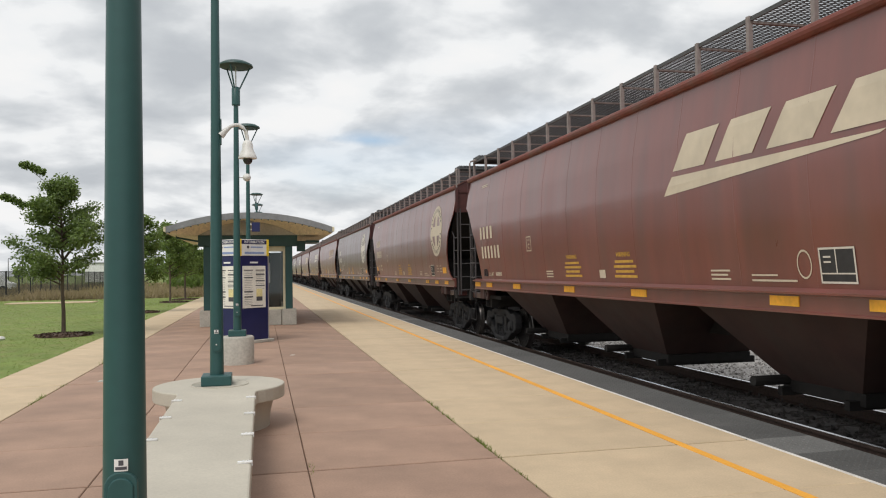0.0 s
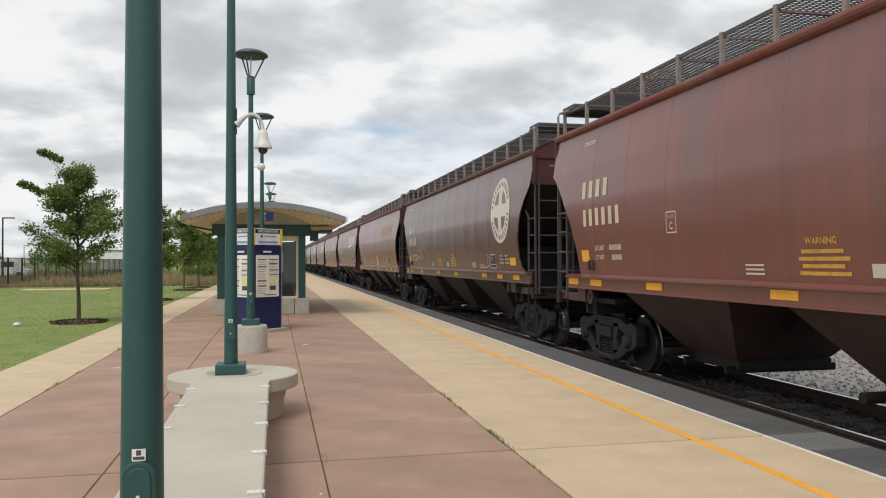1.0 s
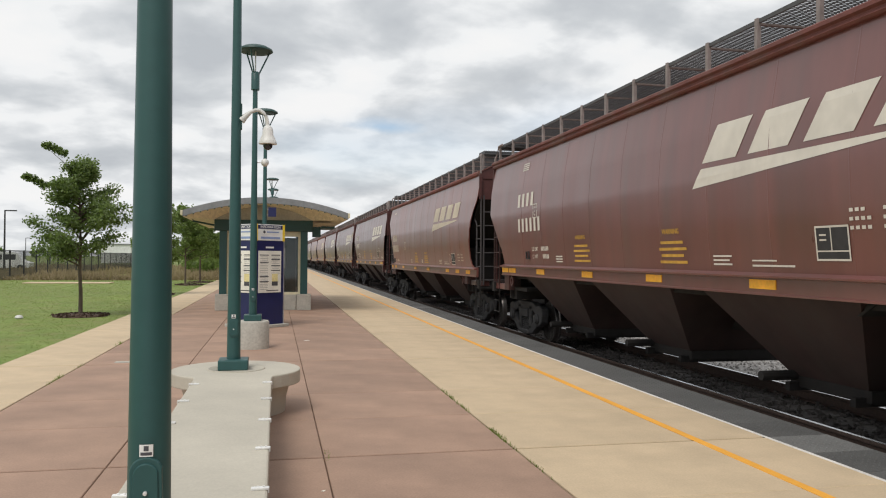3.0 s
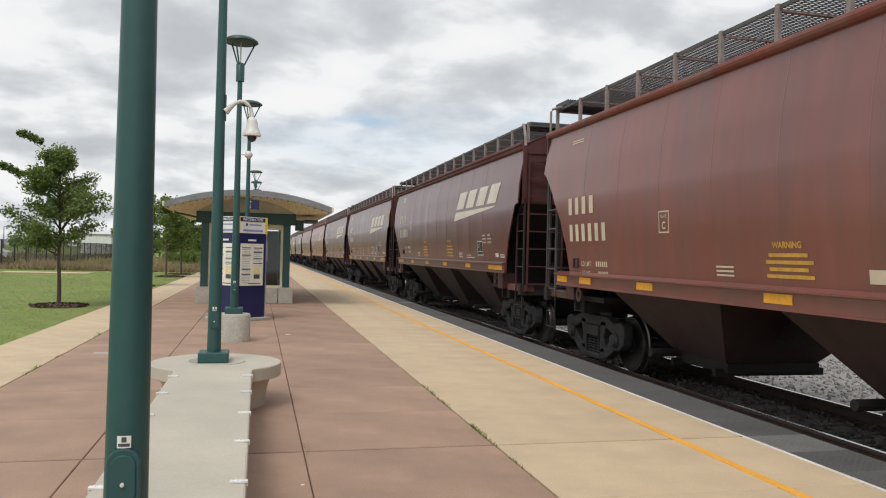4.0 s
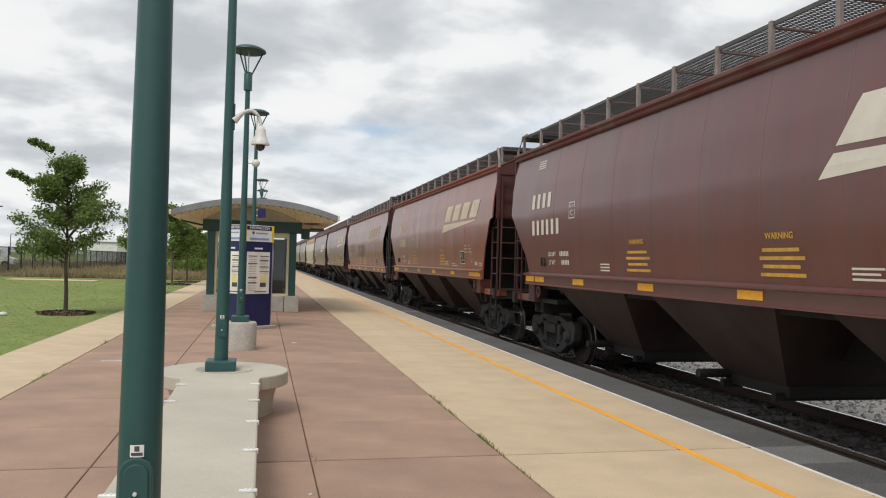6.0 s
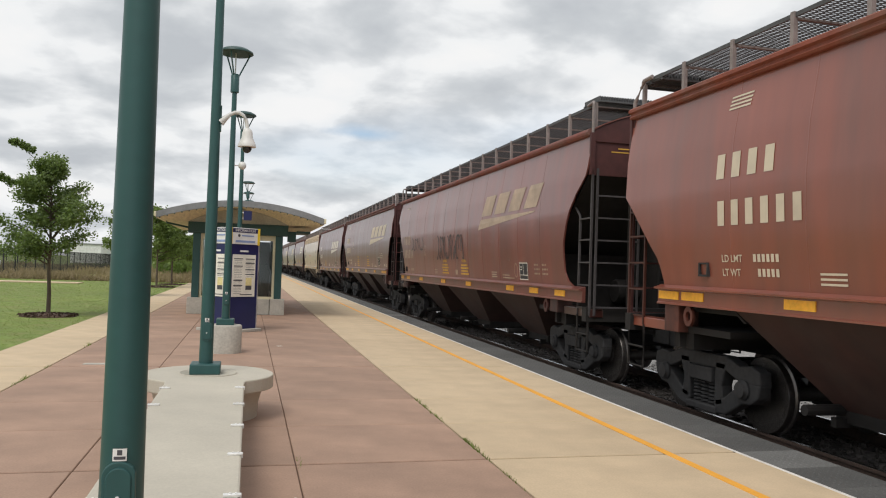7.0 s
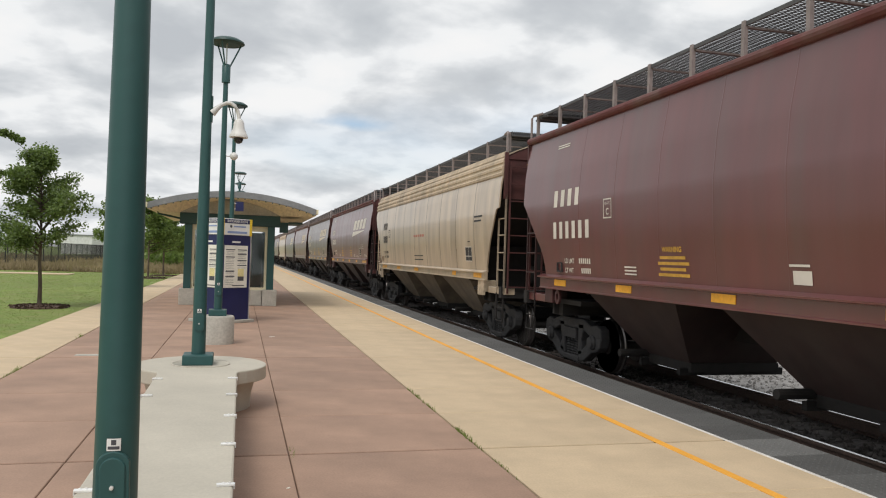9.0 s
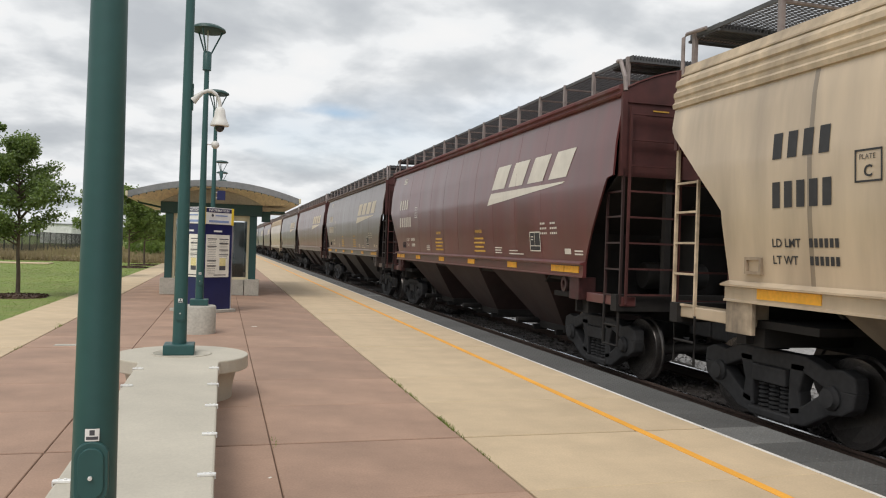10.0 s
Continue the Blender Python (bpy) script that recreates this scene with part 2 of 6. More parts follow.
GRAFFITI_WHITE = material("white_spray_paint", (0.6, 0.58, 0.55), 0.6, grain=12, vary=0.25, bump=0)
GRAFFITI_YELLOW = material("yellow_spray_paint", (0.62, 0.48, 0.10), 0.6, grain=12, vary=0.25, bump=0)
FENCE = material("black_fence_paint", (0.02, 0.02, 0.02), 0.6)
FAR_WALL = material("far_white_wall", (0.7, 0.7, 0.7), 0.7)


def glass_material():
    m = bpy.data.materials.new("window_glass")
    m.use_nodes = True
    b = m.node_tree.nodes["Principled BSDF"]
    b.inputs["Base Color"].default_value = (0.75, 0.82, 0.82, 1)
    b.inputs["Roughness"].default_value = 0.03
    b.inputs["Transmission Weight"].default_value = 1.0
    b.inputs["IOR"].default_value = 1.45
    return m


GLASS = glass_material()


def let_light_through(m, amount, tint):
    """Thin leaves pass part of the light on."""
    nt = m.node_tree
    out = nt.nodes["Material Output"]
    mix, back = nt.nodes.new("ShaderNodeMixShader"), nt.nodes.new("ShaderNodeBsdfTranslucent")
    back.inputs["Color"].default_value = (*tint, 1)
    mix.inputs[0].default_value = amount
    nt.links.new(nt.nodes["Principled BSDF"].outputs[0], mix.inputs[1])
    nt.links.new(back.outputs[0], mix.inputs[2])
    nt.links.new(mix.outputs[0], out.inputs["Surface"])


let_light_through(LEAF, 0.42, (0.22, 0.31, 0.07))
let_light_through(LEAF_FAR, 0.5, (0.17, 0.25, 0.06))
let_light_through(GRASS, 0.35, (0.22, 0.29, 0.06))
let_light_through(DRY_GRASS, 0.35, (0.34, 0.27, 0.14))


# ---- geometry helpers ----
class Geo:
    """Vertices and faces of one part."""

    def __init__(self):
        self.v, self.f, self.m = [], [], []

    def add(self, verts, faces, slot=0):
        n = len(self.v)
        self.v += [tuple(p) for p in verts]
        self.f += [tuple(i + n for i in fc) for fc in faces]
        self.m += [slot] * len(faces)
        return self

    def box(self, x0, x1, y0, y1, z0, z1, slot=0, c=0.0):
        if c <= 0:
            vs = [(x, y, z) for z in (z0, z1) for y in (y0, y1) for x in (x0, x1)]
            return self.add(vs, [(0, 2, 3, 1), (4, 5, 7, 6), (0, 1, 5, 4), (2, 6, 7, 3), (0, 4, 6, 2), (1, 3, 7, 5)], slot)
        bm = bmesh.new()
        bmesh.ops.create_cube(bm, size=1)
        for p in bm.verts:
            p.co = ((x0 + x1) / 2 + p.co.x * (x1 - x0), (y0 + y1) / 2 + p.co.y * (y1 - y0), (z0 + z1) / 2 + p.co.z * (z1 - z0))
        bmesh.ops.bevel(bm, geom=bm.edges[:], offset=c, segments=2, profile=0.5, affect="EDGES")
        bm.verts.index_update()
        self.add([p.co[:] for p in bm.verts], [[q.index for q in fc.verts] for fc in bm.faces], slot)
        bm.free()
        return self

    def tube(self, pts, r, seg=8, slot=0, cap=True):
        """A round bar along points; r may be a list."""
        pts = [Vector(p) for p in pts]
        rs = r if isinstance(r, (list, tuple)) else [r] * len(pts)
        vs, fs = [], []
        for i, p in enumerate(pts):
            d = (pts[min(i + 1, len(pts) - 1)] - pts[max(i - 1, 0)]).normalized()
            side = d.orthogonal().normalized() if abs(d.z) < 0.9 else Vector((1, 0, 0))
            side = (side - d * side.dot(d)).normalized()
            if abs(d.z) < 0.9:
                side = d.cross(Vector((0, 0, 1))).normalized()
            up = d.cross(side)
            for k in range(seg):
                a = 2 * math.pi * k / seg
                vs.append(p + (side * math.cos(a) + up * math.sin(a)) * rs[i])
        for i in range(len(pts) - 1):
            for k in range(seg):
                a, b = i * seg + k, i * seg + (k + 1) % seg
                fs.append((a, b, b + seg, a + seg))
        if cap:
            fs += [tuple(range(seg))[::-1], tuple(range((len(pts) - 1) * seg, len(pts) * seg))]
        return self.add(vs, fs, slot)

    def lathe(self, prof, seg=24, at=(0, 0, 0), axis="z", slot=0):
        """Profile of (radius, height) turned about an axis."""
        vs, fs = [], []
        for r, h in prof:
            for k in range(seg):
                a = 2 * math.pi * k / seg
                p = (r * math.cos(a), r * math.sin(a), h)
                if axis == "x":
                    p = (h, p[0], p[1])
                vs.append((p[0] + at[0], p[1] + at[1], p[2] + at[2]))
        for i in range(len(prof) - 1):
            for k in range(seg):
                a, b = i * seg + k, i * seg + (k + 1) % seg
                fs.append((a, b, b + seg, a + seg))
        fs += [tuple(range(seg))[::-1], tuple(range((len(prof) - 1) * seg, len(prof) * seg))]
        return self.add(vs, fs, slot)

    def prism(self, outline, a0, a1, axis="y", slot=0):
        """An outline in two axes, drawn out along the third."""
        n = len(outline)

        def place(p, a):
            return {"x": (a, p[0], p[1]), "y": (p[0], a, p[1]), "z": (p[0], p[1], a)}[axis]
        vs = [place(p, a0) for p in outline] + [place(p, a1) for p in outline]
        fs = [(i, (i + 1) % n, (i + 1) % n + n, i + n) for i in range(n)]
        fs += [tuple(range(n))[::-1], tuple(range(n, 2 * n))]
        return self.add(vs, fs, slot)

    def mesh(self, name, mats, smooth=0, bevel=0.0):
        me = bpy.data.meshes.new(name)
        me.from_pydata(self.v, [], self.f)
        bm = bmesh.new()
        bm.from_mesh(me)
        bmesh.ops.recalc_face_normals(bm, faces=bm.faces[:])
        if bevel:
            sharp = [e for e in bm.edges if len(e.link_faces) == 2 and e.calc_face_angle(0) > 0.6]
            bmesh.ops.bevel(bm, geom=sharp, offset=bevel, segments=2, profile=0.5, affect="EDGES", clamp_overlap=True)
        bm.to_mesh(me)
        bm.free()
        for m in (mats if isinstance(mats, (list, tuple)) else [mats]):
            me.materials.append(m)
        if not bevel and any(self.m):
            me.polygons.foreach_set("material_index", self.m)
        if smooth:
            me.polygons.foreach_set("use_smooth", [True] * len(me.polygons))
            me.set_sharp_from_angle(angle=radians(smooth))
        return me


def part(name, geo, mat, parent=None, label="", smooth=0, bevel=0.0, kind=""):
    ob = new(name, geo.mesh(name, mat, smooth, bevel))
    if parent is not None:
        ob.parent = parent
    return tagged(ob, label=label, kind=kind)


def thing(name, label, category, group="", at=(0, 0, 0), kind=""):
    return_ob = new(name)
    return_ob.empty_display_size = 0.1
    return_ob.location = at
    return tagged(return_ob, label, category, group, kind)


def shared(name, mesh, parent, m=None):
    ob = new(name, mesh)
    ob.parent = parent
    if m is not None:
        ob.matrix_basis = m
    return ob


# ---- ground, platform and track ----
TRACK_X, RAIL_Z, CAR_PITCH = 6.9, -0.22, 16.95
EDGE_X = 5.16


def ground():
    g = Geo()
    g.add([(-1500, -200, -0.03), (-4.04, -200, -0.03), (-4.04, 2500, -0.03), (-1500, 2500, -0.03)], [(0, 1, 2, 3)])
    tagged(part("ground", g, GRASS_GROUND), "mown green grass verge with dry patches", "grass", kind="structure")
    g = Geo()
    # bed profile: x, z
    prof = [(EDGE_X + 0.1, -0.60), (5.6, -0.42), (6.0, -0.40), (7.8, -0.40), (8.4, -0.43), (9.3, -0.75), (10.5, -0.72), (13.5, -0.65), (22, -0.7), (45, -0.8)]
    for (x0, z0), (x1, z1) in zip(prof, prof[1:]):
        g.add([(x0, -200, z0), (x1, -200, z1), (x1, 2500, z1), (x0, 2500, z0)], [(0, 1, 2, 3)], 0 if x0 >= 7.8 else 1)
    tagged(part("ballast_bed", g, [BALLAST, BALLAST_DARK]), "grey crushed stone ballast bed under the track", "ballast", kind="structure")
    g = Geo()
    g.add([(45, -200, -0.8), (1500, -200, -0.6), (1500, 2500, -0.6), (45, 2500, -0.8)], [(0, 1, 2, 3)])
    tagged(part("ground_far_side", g, GRASS_GROUND), "rough green grass beyond the railway", "grass", kind="structure")


ground()


def stones():
    rnd = random.Random(5)
    base = [Vector(p) for p in ((1, 0, 0), (-1, 0, 0), (0, 1, 0), (0, -1, 0), (0, 0, 1), (0, 0, -1))]
    fs = [(0, 2, 4), (2, 1, 4), (1, 3, 4), (3, 0, 4), (2, 0, 5), (1, 2, 5), (3, 1, 5), (0, 3, 5)]
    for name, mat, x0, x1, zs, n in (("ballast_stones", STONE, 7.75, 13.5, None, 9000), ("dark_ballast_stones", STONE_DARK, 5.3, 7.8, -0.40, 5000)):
        g = Geo()
        for i in range(n):
            x, y = rnd.uniform(x0, x1), 2.5 + 32 * rnd.random() ** 1.4
            z = zs if zs else np.interp(x, (7.8, 8.4, 9.3, 10.5, 13.5), (-0.40, -0.43, -0.75, -0.72, -0.65))
            r = rnd.uniform(0.022, 0.05)
            q = Euler((rnd.random() * 6, rnd.random() * 6, rnd.random() * 6)).to_matrix()
            g.add([q @ Vector((p.x * r * rnd.uniform(0.7, 1.3), p.y * r * rnd.uniform(0.7, 1.3), p.z * r * rnd.uniform(0.6, 1.1))) + Vector((x, y, z + r * 0.4)) for p in base], fs)
        tagged(part(name, g, mat), "loose crushed ballast stones beside the rails", "stones", kind="stuff")


stones()


def track():
    t = thing("railway_track", "single railway track with steel rails on dark wooden ties", "railway track", kind="structure")
    for sx in (-0.75, 0.75):
        x = TRACK_X + sx
        o = [(-0.07, -0.17), (0.07, -0.17), (0.07, -0.155), (0.012, -0.14), (0.012, -0.05), (0.036, -0.035), (0.036, -0.004), (0.026, 0), (-0.026, 0), (-0.036, -0.004), (-0.036, -0.035), (-0.012, -0.05), (-0.012, -0.14), (-0.07, -0.155)]
        g = Geo().prism([(x + a, RAIL_Z + b) for a, b in o], -60, 900)
        rail = part("rail", g, RAIL_RUST, t, "rusty steel rail")
        g = Geo().box(x - 0.025, x + 0.025, -60, 900, RAIL_Z - 0.002, RAIL_Z + 0.002)
        part("rail_head", g, RAIL_TOP, rail, "polished running surface")
    return t


TRACK = track()


def platform_base():
    g = Geo().box(-4.02, EDGE_X - 0.02, -12, 230, -0.7, -0.07)
    tagged(part("platform_base", g, JOINT), "concrete platform base showing dark in the joints", "platform", kind="structure")
    g = Geo().box(EDGE_X - 0.15, EDGE_X + 0.02, -12, 230, -0.62, -0.062)
    tagged(part("platform_edge", g, KERB, bevel=0.008), "concrete platform edge along the track", "platform edge", kind="structure")
    g = Geo().box(3.765, 3.85, -12, 230, 0.001, 0.005)
    tagged(part("yellow_line", g, YELLOW_LINE), "yellow safety line painted along the platform", "painted line", kind="structure")
    g = Geo().box(4.50, 4.535, -12, 230, 0.001, 0.005)
    tagged(part("white_line", g, WHITE_LINE), "thin white line beside the tactile strip", "painted line", kind="structure")


platform_base()

GRID_Y0, STEP_Y = 6.48, 1.52
BANDS = [(-2.84, -1.28, "red"), (-1.28, 0.41, "red"), (0.41, 2.06, "red"), (2.06, 4.515, "tan"), (-4.04, -2.84, "tan")]


def slab_geo(x0, x1, length, gap0, gap1):
    """A slab from y 0 to length, with chamfered rims and its joint to the next one."""
    g, c, z = Geo(), 0.006, 0.0
    wide = (2.06, -2.84)
    a, b, y0, y1 = x0 + (0.010 if x0 in wide else 0.004), x1 - (0.010 if x1 in wide else 0.004), gap0, length - gap1
    vs = [(a, y0, -0.07), (b, y0, -0.07), (b, y1, -0.07), (a, y1, -0.07), (a, y0, -c), (b, y0, -c), (b, y1, -c), (a, y1, -c),
          (a + c, y0 + c, z), (b - c, y0 + c, z), (b - c, y1 - c, z), (a + c, y1 - c, z)]
    fs = [(8, 9, 10, 11)] + [(i, (i + 1) % 4, (i + 1) % 4 + 4, i + 4) for i in range(4)] + [(i + 4, (i + 1) % 4 + 4, (i + 1) % 4 + 8, i + 8) for i in range(4)]
    return g.add(vs, fs)


# ---- platform furniture ----
POST_X = -0.40
POST_LINE = ((0.0, 2.76, 8.62, 14.48, 20.34, 37.9, 60.0), (-0.405, -0.405, -0.43, -0.395, -0.29, -0.19, -0.15))


def post_x(y):
    """The row of posts is not quite straight."""
    return float(np.interp(y, *POST_LINE))


def lamp_head(parent, top):
    g = Geo().lathe([(0.075, top - 0.55), (0.075, top - 0.24), (0.06, top - 0.22)], 16)
    part("collar", g, GREEN, parent, smooth=40)
    g = Geo()
    for k in range(3):
        a = radians(10 + 120 * k)
        g.tube([(0.06 * math.cos(a), 0.06 * math.sin(a), top - 0.26), (0.25 * math.cos(a), 0.25 * math.sin(a), top + 0.15)], 0.014, 6)
    part("bracket", g, GREEN, parent)
    g = Geo().tube([(0, 0, top - 0.25), (0, 0, top + 0.16)], 0.012, 8)
    part("lamp_tube", g, LAMP_GLASS, parent, "pale glass lamp tube")
    g = Geo().lathe([(0.05, top + 0.26), (0.21, top + 0.24), (0.30, top + 0.19), (0.31, top + 0.16), (0.285, top + 0.145), (0.08, top + 0.16)], 32)
    part("shade", g, DARK_GREEN, parent, "shallow dark green disc shade", smooth=40)


def lamp_post(y, base_z, head=5.2, label="tall teal green lamp post with a disc shade"):
    t = thing("lamp_post", label, "lamp post", "lamp posts along the platform", (post_x(y), y, base_z))
    h = head - base_z
    g = Geo().tube([(0, 0, 0.02), (0, 0, h * 0.5), (0, 0, h - 0.25)], [0.073, 0.054, 0.041], 32)
    part("pole", g, GREEN, t, smooth=50)
    g = Geo().box(-0.155, 0.155, -0.155, 0.155, 0, 0.11, c=0.012)
    part("base_cover", g, GREEN, t, "square green base cover")
    # oval hand hole cover, facing down the platform
    g = Geo()
    n = 20
    ring = [(0.047 * math.cos(2 * math.pi * k / n), (0.05 if math.sin(2 * math.pi * k / n) > 0 else -0.05) + 0.047 * math.sin(2 * math.pi * k / n)) for k in range(n)]
    zc = 0.445
    g.prism([(0.86 * p, zc + 0.86 * q) for p, q in ring], -0.084, -0.05)
    cover = part("hand_hole_cover", g, GREEN, t, "raised oval hand hole cover", bevel=0.004)
    g = Geo().prism([(1.12 * p, zc + 1.05 * q) for p, q in ring], -0.077, -0.05)
    part("rim", g, GREEN, cover, bevel=0.004)
    g = Geo().lathe([(0.007, 0), (0.007, 0.008), (0.003, 0.009)], 8)
    g.v = [(p[0], -0.084 - p[2], zc - 0.012 + p[1]) for p in g.v]
    part("screw", g, STEEL, cover, "small steel screw")
    g = Geo()
    rr = 0.0735
    for k in range(6):
        a0, a1 = radians(-90 - 17 + k * 34 / 6), radians(-90 - 17 + (k + 1) * 34 / 6)
        g.add([(rr * math.cos(a), rr * math.sin(a), z) for z in (0.548, 0.588) for a in (a0, a1)], [(0, 1, 3, 2)])
    st = part("sticker", g, WHITE_PAINT, t, "small white maker's sticker")
    g = Geo()
    rr = 0.0742
    for z0, z1, w, off in ((0.553, 0.563, 14, 0), (0.567, 0.584, 6, 0)):
        for k in range(6):
            a0, a1 = radians(-90 + off - w + k * w / 3), radians(-90 + off - w + (k + 1) * w / 3)
            g.add([(rr * math.cos(a), rr * math.sin(a), z) for z in (z0, z1) for a in (a0, a1)], [(0, 1, 3, 2)])
    part("sticker_print", g, PRINT, st, "dark printed mark")
    lamp_head(t, h)
    return t


BENCH_Y0, BENCH_Y1 = 2.76, 8.62
lamp_post(BENCH_Y0, 0.45)
lamp_post(BENCH_Y1, 0.45, label="teal green lamp post standing on the round bench end")
lamp_post(14.48, 0.50, 5.25, label="teal green lamp post on a round concrete footing")
for far_y in (20.34, 37.92, 43.78, 49.64):
    lamp_post(far_y, 0.5, 5.2)


def footing(y):
    t = thing("lamp_footing", "round grey concrete footing under a lamp post", "footing", at=(post_x(y), y, 0))
    g = Geo().lathe([(0.295, 0), (0.295, 0.47), (0.28, 0.495), (0.27, 0.5)], 40)
    part("drum", g, CAST, t, smooth=40)


footing(14.48)
for far_y in (20.34, 37.92, 43.78, 49.64):
    footing(far_y)


def bench():
    t = thing("concrete_bench", "long pale grey cast concrete bench with rounded ends", "bench", at=(0, 0, 0))
    # outline of the dumb-bell top
    out, r, hw, n = [], 0.68, 0.375, 28
    cx = POST_X - 0.0
    neck = 0.5
    a_cut = math.asin(min(1, (hw + 0.10) / r))

    def ends(cy, sign):
        pts = []
        for k in range(n + 1):
            a = -math.pi / 2 + a_cut + (math.pi * 2 - 2 * a_cut) * k / n if sign > 0 else math.pi / 2 + a_cut + (math.pi * 2 - 2 * a_cut) * k / n
            pts.append((cx + r * math.cos(a), cy + r * math.sin(a)))
        return pts
    far, near = ends(BENCH_Y1, 1), ends(BENCH_Y0, -1)

    def fillet(p, side, cy, sign):
        # from the disc's cut point into the straight flank
        q = (cx + side * hw, cy - sign * (math.cos(a_cut) * r + 0.20))
        mid = (cx + side * (hw + 0.015), cy - sign * (math.cos(a_cut) * r + 0.07))
        return [mid, q]
    right_far = fillet(far[0], 1, BENCH_Y1, 1)
    left_far = fillet(far[-1], -1, BENCH_Y1, 1)
    left_near = fillet(near[0], -1, BENCH_Y0, -1)
    right_near = fillet(near[-1], 1, BENCH_Y0, -1)
    out = [right_far[1], right_far[0]] + far + left_far + left_near[::-1] + near + right_near
    g = Geo().prism(out, 0.31, 0.45, "z")
    part("seat", g, BENCH, t, bevel=0.014)
    for cy in (BENCH_Y0, BENCH_Y1):
        g = Geo().lathe([(0.52, 0.0), (0.53, 0.15), (0.57, 0.31)], 36, (cx, cy, 0))
        part("pedestal", g, BENCH, t, "round tapered concrete pedestal", smooth=40)
        g = Geo().lathe([(0.30, 0.45), (0.30, 0.456), (0.29, 0.459), (0.285, 0.452)], 48, (cx, cy, 0))
        part("grout_ring", g, BENCH, t, "ring of grout round the post base", smooth=60)
    for k in range(6):
        y = BENCH_Y1 - 1.02 - 0.868 * k
        for s in (-1, 1):
            g = Geo()
            ex = cx + s * hw
            g.box(min(ex - s * 0.085, ex + s * 0.008), max(ex - s * 0.085, ex + s * 0.008), y - 0.016, y + 0.016, 0.45, 0.464, c=0.003)
            g.box(min(ex, ex + s * 0.008), max(ex, ex + s * 0.008), y - 0.012, y + 0.012, 0.435, 0.455)
            for q in (0.02, 0.05):
                g.lathe([(0.007, 0.464), (0.007, 0.469), (0.003, 0.470)], 8, (ex - s * q, y, 0))
            part("metal_clip", g, STEEL, t, "bright metal clip on the bench edge")


bench()


def security_camera():
    t = thing("security_camera", "white dome security camera on a curved arm", "security camera", at=(post_x(BENCH_Y1), BENCH_Y1, 0))
    g = Geo().box(0.045, 0.062, -0.03, 0.03, 3.03, 3.31, c=0.005)
    part("wall_plate", g, DARK_GREEN, t, "dark mounting plate")
    pts = [(0.05, 0, 3.13), (0.10, 0, 3.18), (0.15, 0, 3.225), (0.20, 0, 3.25), (0.245, 0, 3.25), (0.285, 0, 3.225), (0.315, 0, 3.18), (0.33, 0, 3.12), (0.335, 0, 3.05)]
    g = Geo().tube(pts, [0.045, 0.03] + [0.02] * (len(pts) - 2), 12)
    part("arm", g, WHITE_PLASTIC, t, smooth=50)
    g = Geo().lathe([(0.028, 3.085), (0.045, 3.07), (0.055, 3.04), (0.060, 2.985), (0.086, 2.93), (0.098, 2.90), (0.098, 2.885), (0.055, 2.882)], 24, (0.335, 0, 0))
    part("housing", g, WHITE_PLASTIC, t, smooth=40)
    g = Geo().lathe([(0.052, 2.885), (0.050, 2.86), (0.036, 2.832), (0.012, 2.82)], 20, (0.335, 0, 0))
    part("dome", g, SMOKED, t, "dark smoked dome lens", smooth=60)


security_camera()


def antenna():
    t = thing("globe_device", "small white globe on a short bracket", "antenna", at=(POST_X, 14.48, 3.38))
    g = Geo().tube([(0, 0, 0), (0.13, 0, 0)], 0.012, 8)
    part("bracket", g, ALU, t)
    g = Geo().lathe([(0.072 * math.sin(a), -0.072 * math.cos(a)) for a in (0.2, 0.6, 1.0, 1.4, 1.8, 2.2, 2.6, 3.0)], 18, (0.19, 0, 0))
    part("globe", g, WHITE_PLASTIC, t, smooth=60)


antenna()


def text_geo(body, size, bold=0.0):
    cu = bpy.data.curves.new("text", "FONT")
    cu.body, cu.size, cu.offset = body, size, bold
    cu.resolution_u = 3
    ob = bpy.data.objects.new("text", cu)
    scene.collection.objects.link(ob)
    me = bpy.data.meshes.new_from_object(ob.evaluated_get(bpy.context.evaluated_depsgraph_get()))
    vs, fs = [tuple(v.co) for v in me.vertices], [tuple(p.vertices) for p in me.polygons]
    bpy.data.objects.remove(ob)
    bpy.data.meshes.remove(me)
    return vs, fs


